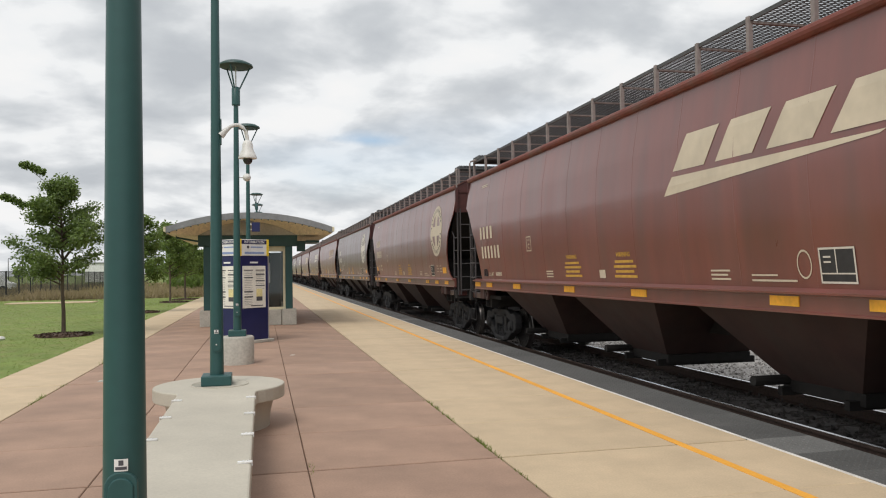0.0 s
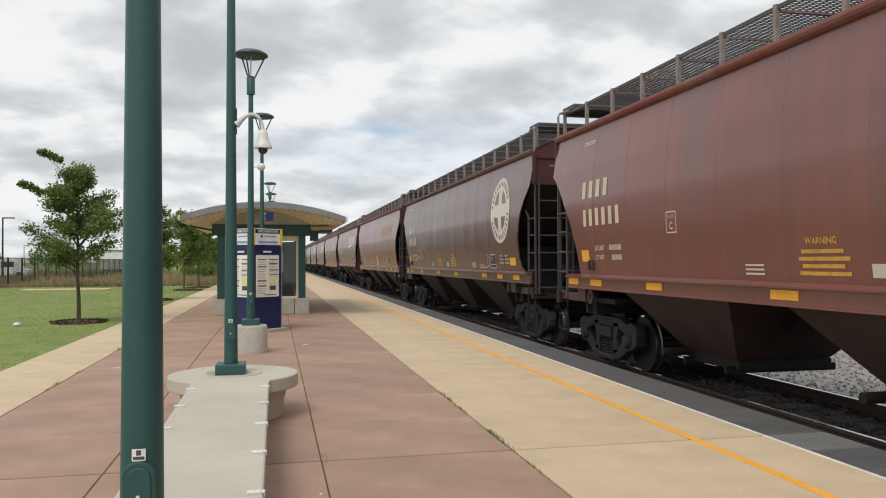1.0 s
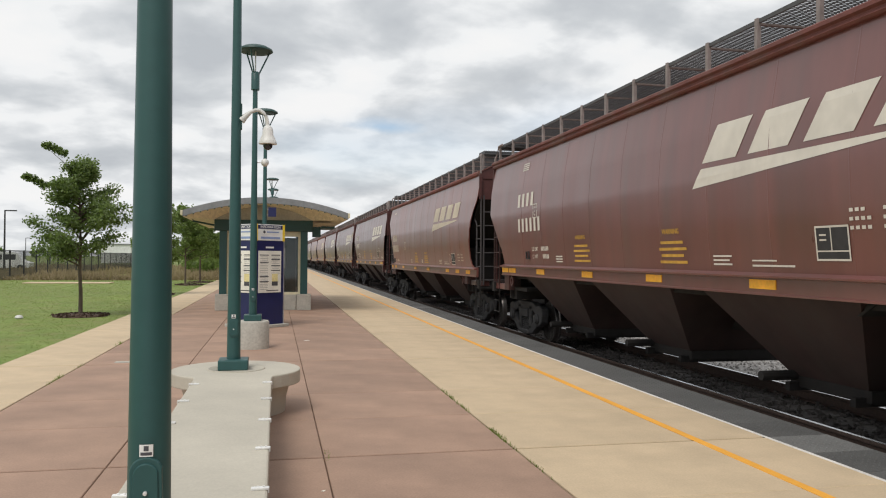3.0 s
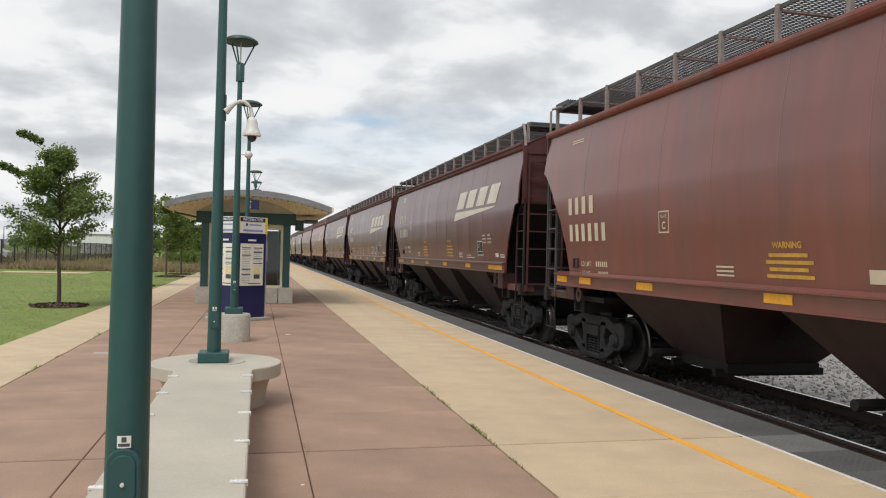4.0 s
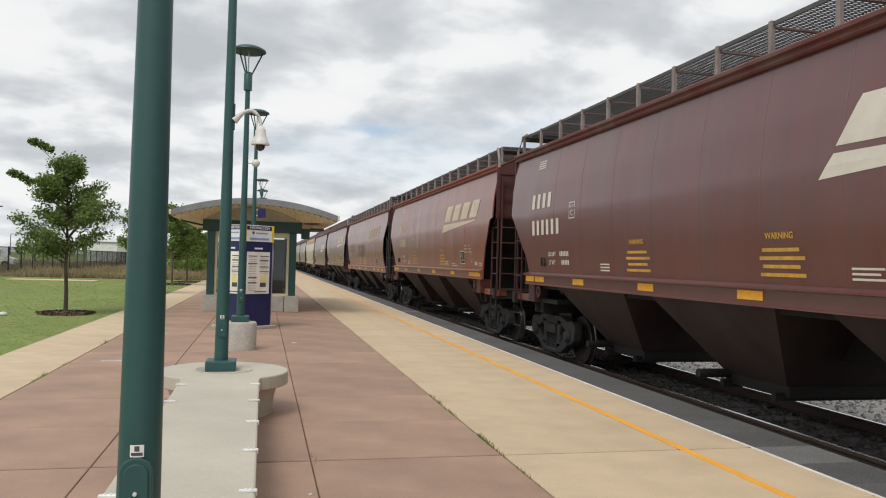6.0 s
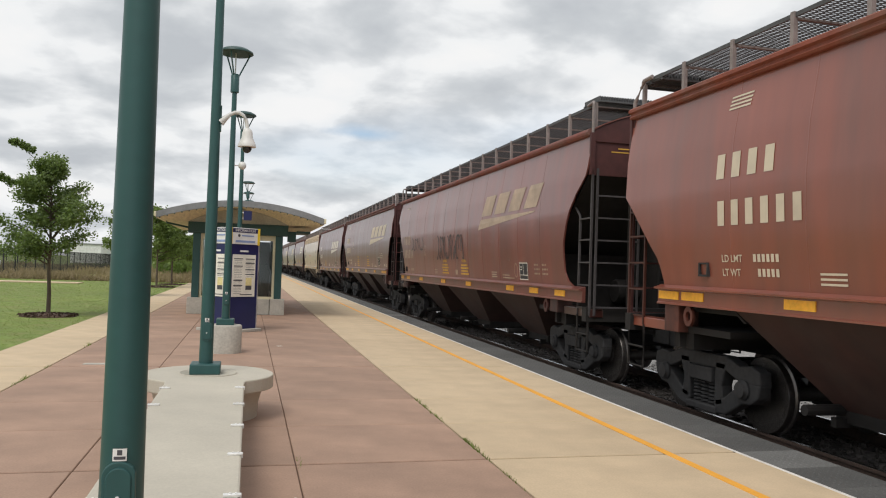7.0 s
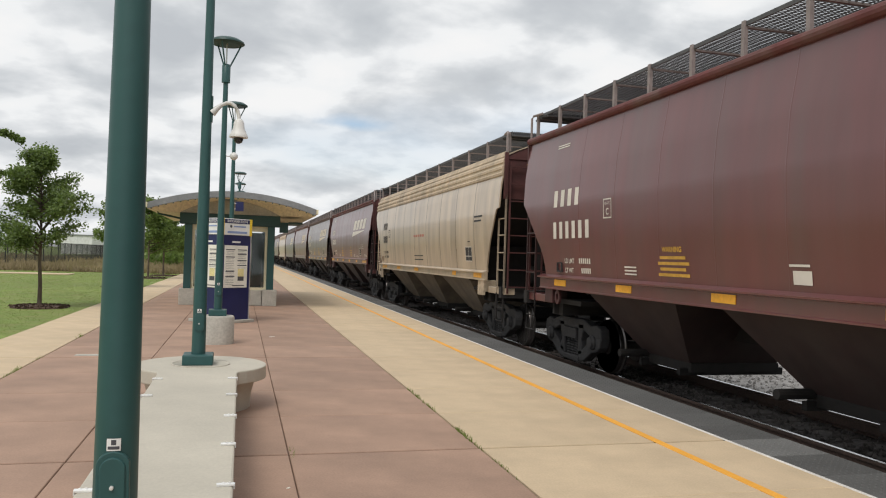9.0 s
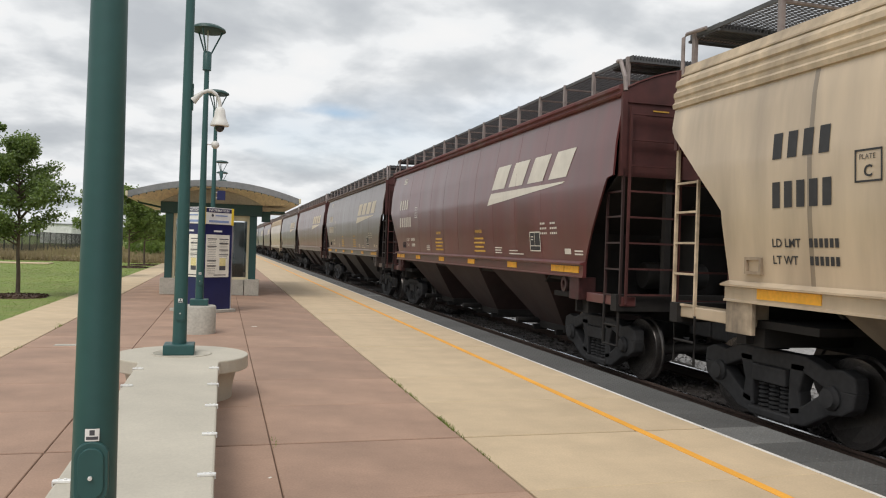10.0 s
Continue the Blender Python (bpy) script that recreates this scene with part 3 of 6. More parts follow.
def kiosk():
    t = thing("information_kiosk", "blue four-sided information kiosk with timetable posters", "kiosk", at=(-0.42, 18.95, 0))
    t.rotation_euler = (0, 0, radians(-49))
    # local: two faces look down the platform: -y face and -x face
    h = 0.43
    g = Geo().box(-h - 0.10, h + 0.10, -h - 0.10, h + 0.10, 0, 0.07, c=0.01)
    part("plinth", g, CAST, t, "low concrete plinth")
    g = Geo().box(-h, h, -h, h, 0.07, 2.04, c=0.008)
    part("body", g, NAVY, t, "navy blue panelled body")
    g = Geo().box(-h - 0.012, h + 0.012, -h - 0.012, h + 0.012, 2.04, 2.42, c=0.006)
    head = part("header", g, WHITE_PAINT, t, "white header box")
    for side in range(2):
        turn = Matrix.Rotation(radians(90 * side), 4, "Z")

        def put(name, geo, mat, par, label=""):
            geo.v = [tuple(turn @ Vector(p)) for p in geo.v]
            return part(name, geo, mat, par, label)
        f = -h - 0.012
        put("blue_band", Geo().box(-h + 0.05, h - 0.05, f - 0.004, f + 0.002, 2.31, 2.405), NAVY, head, "navy band with white lettering")
        put("yellow_edge", Geo().box(-h - 0.014, -h + 0.055, f - 0.006, f + 0.002, 2.03, 2.425), YELLOW_TRIM, head, "yellow edge strip")
        put("yellow_edge", Geo().box(h - 0.055, h + 0.014, f - 0.006, f + 0.002, 2.03, 2.425), YELLOW_TRIM, head, "yellow edge strip")
        vs, fs = text_geo("INFORMATION", 0.088, 0.001)
        w = max(p[0] for p in vs)
        put("lettering", Geo().add([(p[0] - w / 2, f - 0.007, 2.33 + p[1]) for p in vs], fs), WHITE_PAINT, head, "white capital lettering")
        put("line_name", Geo().box(-0.10, 0.26, f - 0.004, f + 0.001, 2.225, 2.255).box(-0.28, 0.30, f - 0.004, f + 0.001, 2.08, 2.13), BLUE_PRINT, head, "blue lettering too small to read")
        put("emblem", Geo().prism([(-0.18 + 0.035 * math.cos(k * 0.52), 2.24 + 0.035 * math.sin(k * 0.52)) for k in range(12)], f - 0.004, f + 0.001), PRINT, head, "round emblem")
        b = -h
        put("poster_title", Geo().box(-0.12, 0.12, b - 0.003, b + 0.001, 1.86, 1.90), WHITE_PAINT, t, "white title line too small to read")
        pst = put("poster", Geo().box(-0.34, 0.34, b - 0.012, b + 0.001, 0.82, 1.80), PAPER, t, "framed timetable poster on pale paper")
        g = Geo()
        for (x0, x1, z) in ((-0.30, -0.04, 1.70), (0.04, 0.31, 1.70), (-0.30, -0.04, 1.53), (0.04, 0.31, 1.60), (0.04, 0.31, 1.45), (0.04, 0.31, 1.34), (-0.30, -0.04, 1.20), (-0.30, -0.04, 1.08)):
            g.box(x0, x1, b - 0.014, b - 0.011, z - 0.011, z + 0.011)
        for zz in range(20):
            z = 1.66 - 0.04 * zz
            g.box(-0.29, -0.06, b - 0.0135, b - 0.011, z - 0.003, z + 0.003)
            if z > 1.24:
                g.box(0.05, 0.29, b - 0.0135, b - 0.011, z - 0.003, z + 0.003)
        put("timetable_print", g, PRINT, pst, "dark timetable lines too small to read")
        put("table_block", Geo().box(0.06, 0.24, b - 0.0137, b - 0.011, 1.06, 1.26), PALE_PRINT, pst, "pale yellow map block")
        put("map_block", Geo().box(0.06, 0.24, b - 0.0142, b - 0.011, 0.98, 1.08), PRINT, pst, "dark block")
        put("foot_line", Geo().box(-0.1, 0.26, b - 0.0137, b - 0.011, 0.86, 0.88), PRINT, pst)
    for sx, sy in ((-1, -1), (1, -1), (1, 1)):
        part("corner_strip", Geo().box(sx * h - 0.012, sx * h + 0.012, sy * h - 0.012, sy * h + 0.012, 0.07, 2.035), ALU, t, "aluminium corner strip")


kiosk()


def shelter():
    x0, x1, y0, y1 = -1.80, 1.08, 24.6, 31.0
    cx = (x0 + x1) / 2
    t = thing("platform_shelter", "platform shelter with curved roof and glazed cream frames", "shelter", at=(0, 0, 0))
    for px in (x0 + 0.21, x1 - 0.21):
        for py in (y0 + 0.21, y1 - 0.21):
            part("pier", Geo().box(px - 0.22, px + 0.22, py - 0.22, py + 0.22, 0, 0.50, c=0.015), CAST, t, "square concrete pier")
            part("column", Geo().box(px - 0.11, px + 0.11, py - 0.11, py + 0.11, 0.50, 2.55, c=0.012), GREEN, t, "square green column")
    g = Geo().box(x0 + 0.45, x1 - 0.45, y0 + 0.12, y0 + 0.32, 0, 0.48, c=0.01)
    part("low_wall", g, CAST, t, "low concrete wall")
    for px in (x0 + 0.21, x1 - 0.21):
        part("low_wall", Geo().box(px - 0.1, px + 0.1, y0 + 0.5, y1 - 0.5, 0, 0.48, c=0.01), CAST, t, "low concrete wall")
    part("beam", Geo().box(x0 - 0.05, x1 + 0.05, y0 + 0.0, y0 + 0.40, 2.46, 2.80, c=0.012), DARK_GREEN, t, "dark green roof beam")
    part("beam", Geo().box(x0 - 0.05, x1 + 0.05, y1 - 0.40, y1, 2.46, 2.80, c=0.012), DARK_GREEN, t, "dark green roof beam")
    for px in (x0 + 0.21, x1 - 0.21):
        part("side_beam", Geo().box(px - 0.12, px + 0.12, y0 + 0.40, y1 - 0.40, 2.50, 2.76), DARK_GREEN, t)
    # glazed end wall
    fy = y0 + 0.22
    zs0, zs1 = 0.48, 2.46
    w = thing_window(t, x0 + 0.32, x1 - 0.32, fy, zs0, zs1)
    for px in (x0 + 0.21, x1 - 0.21):
        for k in range(4):
            ya, yb = y0 + 0.45 + k * 1.4, y0 + 0.45 + (k + 1) * 1.4 - 0.05
            g = Geo().box(px - 0.03, px + 0.03, ya, ya + 0.08, 0.48, 2.50).box(px - 0.03, px + 0.03, yb - 0.08, yb, 0.48, 2.50)
            g.box(px - 0.03, px + 0.03, ya + 0.08, yb - 0.08, 0.48, 0.56).box(px - 0.03, px + 0.03, ya + 0.08, yb - 0.08, 2.40, 2.50)
            fr = part("side_frame", g, CREAM, t, "cream window frame")
            gl = part("pane", Geo().box(px - 0.006, px + 0.006, ya + 0.08, yb - 0.08, 0.56, 2.40), GLASS, fr, "clear glass pane")
            gl.visible_shadow = False
    # curved roof: arc across x, straight along y
    ra, rb = -2.62, 2.10
    rc = (ra + rb) / 2

    def arc(n, lift):
        pts = []
        for k in range(n + 1):
            u = -1 + 2 * k / n
            pts.append((rc + u * (rb - ra) / 2, 2.92 + lift + 0.42 * (1 - u * u)))
        return pts
    top, low = arc(24, 0.06), arc(24, -0.12)
    part("roof", Geo().prism(top + low[::-1], y0 - 1.45, y1 + 1.45), ROOF_METAL, t, "curved grey metal roof", smooth=30)
    # soffit tapers from the eaves down to the beams, on every side
    n = 24
    so, si = arc(n, -0.125), [(cx + (-1 + 2 * k / n) * (x1 - x0 + 0.1) / 2, 2.80 + 0.50 * (1 - (-1 + 2 * k / n) ** 2) * 0.85) for k in range(n + 1)]
    g = Geo()
    for ye, yi in ((y0 - 1.40, y0 + 0.02), (y1 + 1.40, y1 - 0.02)):
        vs = [(p[0], ye, p[1]) for p in so] + [(p[0], yi, p[1]) for p in si]
        g.add(vs, [(k, k + 1, k + n + 2, k + n + 1) for k in range(n)])
    for k in (0, n):
        g.add([(so[k][0], y0 - 1.40, so[k][1]), (so[k][0], y1 + 1.40, so[k][1]), (si[k][0], y1 - 0.02, si[k][1]), (si[k][0], y0 + 0.02, si[k][1])], [(0, 1, 2, 3)])
    part("soffit", g, SOFFIT, t, "tan boarded soffit")
    part("inner_gable", Geo().prism([(p[0], p[1]) for p in si] + [(si[-1][0], 2.78), (si[0][0], 2.78)], y0 + 0.03, y0 + 0.08), CAST, t, "grey curved gable panel")
    g = Geo()
    for a, b in zip(so, so[1:]):
        mx, mz = (a[0] + b[0]) / 2, (a[1] + b[1]) / 2
        g.box(mx - 0.016, mx + 0.016, y0 - 1.452, y0 - 1.39, mz - 0.03, mz + 0.0)
    part("fascia_dentil", g, DARK_GREEN, t, "row of small dark vents under the fascia", kind="stuff")
    for xx in (ra - 0.06, rb - 0.02):
        part("gutter", Geo().box(xx, xx + 0.08, y0 - 1.45, y1 + 1.45, 2.84, 2.98, c=0.01), CREAM, t, "cream gutter")
    part("vent_pipe", Geo().box(x1 + 0.05, x1 + 0.3, y0 + 0.1, y0 + 0.5, 2.3, 2.62, c=0.01), DARK_GREEN, t, "dark loudspeaker box under the eaves")
    part("lamp_strip", Geo().box(x1 + 0.3, x1 + 0.72, y0 - 0.2, y0 + 1.2, 2.56, 2.63, c=0.01), DARK_GREEN, t, "flat dark lamp under the eaves")
    part("brace", Geo().tube([(x0 - 0.72, y0 + 0.15, 2.84), (x0 - 0.68, y0 + 0.15, 2.74), (x0 + 0.06, y0 + 0.15, 2.60)], 0.03, 8), DARK_GREEN, t, "slim dark brace under the eaves")
    # inside: bench and back wall seen through the glass
    part("inside_bench", Geo().box(x0 + 0.5, x0 + 0.95, y0 + 1.0, y1 - 1.0, 0.40, 0.46, c=0.01).box(x0 + 0.6, x0 + 0.85, y0 + 1.5, y0 + 1.6, 0, 0.40).box(x0 + 0.6, x0 + 0.85, y1 - 1.6, y1 - 1.5, 0, 0.40), DARK_GREEN, t, "dark bench inside")
    part("inside_panel", Geo().box(0.05, 0.75, y1 - 0.5, y1 - 0.42, 0.3, 2.4), DARK_GREEN, t, "dark end partition")
    part("notice", Geo().box(-0.05, 0.30, y0 + 0.9, y0 + 0.93, 1.30, 1.95), PAPER, t, "pale notice inside")


def thing_window(t, x0, x1, y, z0, z1):
    """A cream framed glazed front, three bays."""
    xs = [x0, x0 + (x1 - x0) * 0.36, x0 + (x1 - x0) * 0.68, x1]
    fr = None
    for i, (a, b) in enumerate(zip(xs, xs[1:])):
        g = Geo().box(a, a + 0.07, y - 0.04, y + 0.04, z0, z1).box(b - 0.07, b, y - 0.04, y + 0.04, z0, z1)
        g.box(a + 0.07, b - 0.07, y - 0.04, y + 0.04, z0, z0 + 0.08).box(a + 0.07, b - 0.07, y - 0.04, y + 0.04, z1 - 0.16, z1)
        fr = part("window_frame", g, CREAM, t, "cream window frame")
        gl = part("pane", Geo().box(a + 0.07, b - 0.07, y - 0.006, y + 0.006, z0 + 0.08, z1 - 0.16), GLASS, fr, "clear glass pane")
        gl.visible_shadow = False
    return fr


shelter()


def flag_sign():
    t = thing("blade_sign", "small blue blade sign on a lamp post", "sign", at=(post_x(20.34), 20.34, 0))
    part("panel", Geo().box(0.09, 0.29, -0.012, 0.012, 2.69, 2.93, c=0.004), NAVY, t, "plain blue panel")
    part("bracket", Geo().tube([(0.04, 0, 2.88), (0.12, 0, 2.88)], 0.012, 6).tube([(0.04, 0, 2.74), (0.12, 0, 2.74)], 0.012, 6), ALU, t)


flag_sign()


# ---- trees, grass and distance ----
def tree(x, y, height, clear, spread, seed, leaves, leaf, mat=None, label="young leafy maple tree with a slim trunk", sprigs=True):
    rnd = random.Random(seed)
    t = thing("tree", label, "tree", "trees on the verge", (x, y, -0.03))
    lean = rnd.uniform(-0.1, 0.02)
    trunk_pts = [(lean * (k / 6) ** 1.5 + rnd.uniform(-0.02, 0.02) * (k > 0), rnd.uniform(-0.02, 0.02) * (k > 0), height * 0.88 * k / 6) for k in range(7)]
    g = Geo().tube(trunk_pts, [height * 0.0135 * (1 - 0.13 * k) for k in range(7)], 10)
    g.lathe([(height * 0.022, 0), (height * 0.0145, 0.12)], 10)
    tips = []
    for k in range(40):
        u = clear + (0.90 - clear) * (k + rnd.random()) / 40
        base = Vector(trunk_pts[0]).lerp(Vector(trunk_pts[-1]), min(1, u / 0.88))
        a = rnd.uniform(0, 6.28)
        w = (u - clear) / (1 - clear)
        reach = spread * float(np.interp(w, (0, 0.15, 0.3, 0.55, 0.75, 0.9, 1.0), (0.95, 1.0, 0.98, 0.74, 0.42, 0.26, 0.12))) * rnd.uniform(0.6, 1.12)
        rise = reach * rnd.uniform(0.15, 0.6) + 0.25 * w
        mid = base + Vector((math.cos(a) * reach * 0.5, math.sin(a) * reach * 0.5, rise * 0.6))
        tip = base + Vector((math.cos(a) * reach, math.sin(a) * reach, rise))
        g.tube([base, mid, tip], [height * 0.006, height * 0.004, 0.004], 5)
        tips += [(mid.lerp(tip, q), reach) for q in (0.0, 0.35, 0.7, 1.0)]
    top = Vector(trunk_pts[-1])
    tips += [(top, 0.5), (top + Vector((0, 0, height * 0.05)), 0.4)]
    if sprigs:
        for dx, dz in ((-0.50, 0.60), (-0.64, 0.68), (-0.80, 0.76), (-0.92, 0.80), (-1.40, -0.10), (-1.25, -0.14), (-1.10, -0.22), (-0.95, -0.32), (0.15, 0.28)):
            tips += [(top + Vector((dx, 0, dz)), 0.12)] * 2
        g.tube([top - Vector((0, 0, 0.6)), top + Vector((-0.25, 0, 0.2)), top + Vector((-0.90, 0, 0.78))], [0.015, 0.01, 0.005], 5)
    part("trunk", g, BARK, t, "slim grey-brown trunk and limbs", smooth=40)
    g = Geo()
    cl = [(p, r, rnd.uniform(0.5, 1.0)) for p, r in tips]
    for i in range(leaves):
        p, r, s = rnd.choice(cl)
        rad = min(0.36, 0.12 + 0.25 * s) * (height / 5.0) if r > 0.2 else 0.13
        d = Vector((rnd.gauss(0, 1), rnd.gauss(0, 1), rnd.gauss(0, 0.6)))
        d = d.normalized() * rad * rnd.random() ** 0.45
        q = Euler((rnd.gauss(0.5, 0.6), rnd.gauss(0, 0.6), rnd.random() * 6.28)).to_matrix()
        z = leaf * rnd.uniform(0.7, 1.3)
        g.add([p + d + q @ Vector(v) * z for v in ((0, -0.6, 0), (0.45, -0.05, 0.12), (0, 0.65, 0), (-0.45, -0.05, 0.12))], [(0, 1, 2), (0, 2, 3)])
    part("crown", g, mat or LEAF, t, "crown of broad green leaves")
    return t


TREES = [tree(-5.28, 23.1, 4.45, 0.31, 1.2, 3, 19000, 0.064)]
TREES.append(tree(-5.0, 35.5, 4.3, 0.30, 1.0, 8, 8000, 0.085, LEAF_FAR, sprigs=False))
TREES.append(tree(-5.05, 46.4, 4.6, 0.30, 1.25, 11, 6500, 0.11, LEAF_FAR, sprigs=False))
TREES.append(tree(-4.75, 52.0, 4.9, 0.30, 1.3, 12, 6500, 0.115, LEAF_FAR, sprigs=False))


def mulch(x, y, r, seed):
    rnd = random.Random(seed)
    g = Geo()
    g.lathe([(r, -0.03), (r * 0.9, 0.015), (r * 0.4, 0.05), (0.02, 0.06)], 24)
    for k in range(350):
        a, q = rnd.random() * 6.28, r * 1.05 * math.sqrt(rnd.random())
        p = Vector((q * math.cos(a), q * math.sin(a), 0.05 * (1 - q / r / 1.1) + 0.005))
        m = Euler((rnd.random(), rnd.random(), rnd.random() * 6)).to_matrix()
        g.add([p + m @ Vector(c) for c in ((-0.05, -0.015, 0), (0.05, -0.015, 0), (0.05, 0.015, 0.01), (-0.05, 0.015, 0.01))], [(0, 1, 2, 3)])
    g.v = [(p[0] + x, p[1] + y, p[2]) for p in g.v]
    tagged(part("mulch_ring", g, MULCH), "ring of brown bark mulch round a tree", "mulch")


mulch(-5.28, 23.1, 0.72, 1)
mulch(-5.0, 35.5, 0.7, 4)
mulch(-4.95, 47.5, 0.8, 2)
mulch(-4.75, 52.0, 0.8, 3)


def grass():
    rnd = random.Random(9)
    g = Geo()
    for i in range(60000):
        y = 8 + 50 * rnd.random() ** 1.3
        x = -4.06 - (1.5 + y * 0.33) * rnd.random()
        h = rnd.uniform(0.010, 0.026) * (1 + y * 0.012)
        a, w = rnd.random() * 6.28, 0.002 + y * 0.0002
        dx, dy = math.cos(a) * w, math.sin(a) * w
        lx, ly = rnd.gauss(0, 0.05), rnd.gauss(0, 0.05)
        g.add([(x - dx, y - dy, -0.03), (x + dx, y + dy, -0.03), (x + lx, y + ly, -0.03 + h)], [(0, 1, 2)])
    tagged(part("lawn_grass", g, GRASS), "short green lawn grass beside the platform", "grass", kind="stuff")
    g = Geo()
    for i in range(24000):
        y = 56.5 + 75 * rnd.random() ** 1.7
        x = -rnd.uniform(3.5, 0.75 * y)
        h = rnd.uniform(0.15, 0.75) * (0.75 + 0.35 * math.sin(x * 0.7 + 0.3 * y))
        a, w = rnd.random() * 3.14, 0.0011 * y
        dx, dy = math.cos(a) * w, math.sin(a) * w
        g.add([(x - dx, y - dy, -0.03), (x + dx, y + dy, -0.03), (x + rnd.gauss(0, 0.25), y + rnd.gauss(0, 0.2), h)], [(0, 1, 2)])
    tagged(part("tall_grass", g, DRY_GRASS), "tall dry brown grass at the field's edge", "grass", kind="stuff")
    # weeds in the platform joints
    g = Geo()
    for y, x, n, s in ((9.0, 2.06, 40, 0.05), (8.4, 2.06, 30, 0.05), (7.2, 2.06, 50, 0.05), (6.95, 2.06, 60, 0.06), (6.6, 2.06, 20, 0.04), (5.9, 2.06, 26, 0.04), (9.4, 2.06, 30, 0.05), (6.5, 0.44, 16, 0.04),
                       (11.3, -2.84, 40, 0.08), (10.9, -2.84, 20, 0.06), (15.5, -2.84, 24, 0.1), (12.5, -2.84, 20, 0.05)):
        for k in range(n):
            px, py = x + rnd.gauss(0, 0.012), y + rnd.gauss(0, 0.12)
            a, h = rnd.random() * 6.28, rnd.uniform(0.2, 0.75) * s
            g.add([(px - 0.004, py, -0.02), (px + 0.004, py, -0.02), (px + h * 0.8 * math.cos(a), py + h * 0.8 * math.sin(a), h)], [(0, 1, 2)])
    tagged(part("joint_weeds", g, GRASS), "small weeds growing in the pavement joints", "weeds", kind="stuff")


grass()


def small_rock(x, y, r, label):
    g = Geo().lathe([(r * 0.7, 0), (r, r * 0.4), (r * 0.8, r * 0.9), (r * 0.3, r * 1.15)], 9)
    g.v = [(x + p[0] * 1.2, y + p[1], -0.03 + p[2]) for p in g.v]
    tagged(part("sprinkler_cap", g, WHITE_PLASTIC, smooth=50), label, "cap")


def litter(x, y, w, turn):
    g = Geo().box(-w, w, -w * 0.6, w * 0.6, 0.001, 0.004)
    ob = part("paper_scrap", g, PAPER)
    ob.matrix_basis = pose(x, y, 0.0, 0, 0, turn)
    tagged(ob, "small pale scrap of paper on the paving", "litter")


litter(0.62, 15.6, 0.05, 20)
litter(0.35, 5.55, 0.014, 50)
tagged(part("cover_plate", Geo().box(-2.42, -2.02, 12.75, 12.92, 0.001, 0.006), CAST), "small pale cover plate set in the paving", "plate")
small_rock(-6.6, 22.3, 0.09, "small pale cap standing in the grass")


def fence():
    t = thing("field_fence", "long dark chain link fence beside the field", "fence")
    x = -17.8
    for k in range(32):
        y = 34.0 + 3.0 * k
        part("post", Geo().tube([(x, y, -0.03), (x, y, 2.0)], 0.05, 6), FENCE, t)
    part("top_rail", Geo().box(x - 0.03, x + 0.03, 34, 127, 1.93, 1.98), FENCE, t)
    g = Geo()
    for k in range(465):
        y = 34 + 0.2 * k
        g.box(x - 0.012, x + 0.012, y - 0.016, y + 0.016, 0.02, 1.93)
    part("mesh", g, FENCE, t, "dark wire mesh infill", kind="stuff")
    t = thing("end_fence", "dark chain link fence closing the field's far end", "fence")
    for k in range(5):
        part("post", Geo().tube([(x + 3 + 3 * k, 127, -0.03), (x + 3 + 3 * k, 127, 2.0)], 0.06, 6), FENCE, t)
    part("top_rail", Geo().box(x, -2.8, 126.97, 127.03, 1.92, 1.99), FENCE, t)
    g = Geo()
    for k in range(75):
        g.box(x + 0.2 * k - 0.01, x + 0.2 * k + 0.01, 126.99, 127.01, 0.02, 1.92)
    part("mesh", g, FENCE, t, "dark wire mesh infill", kind="stuff")


fence()


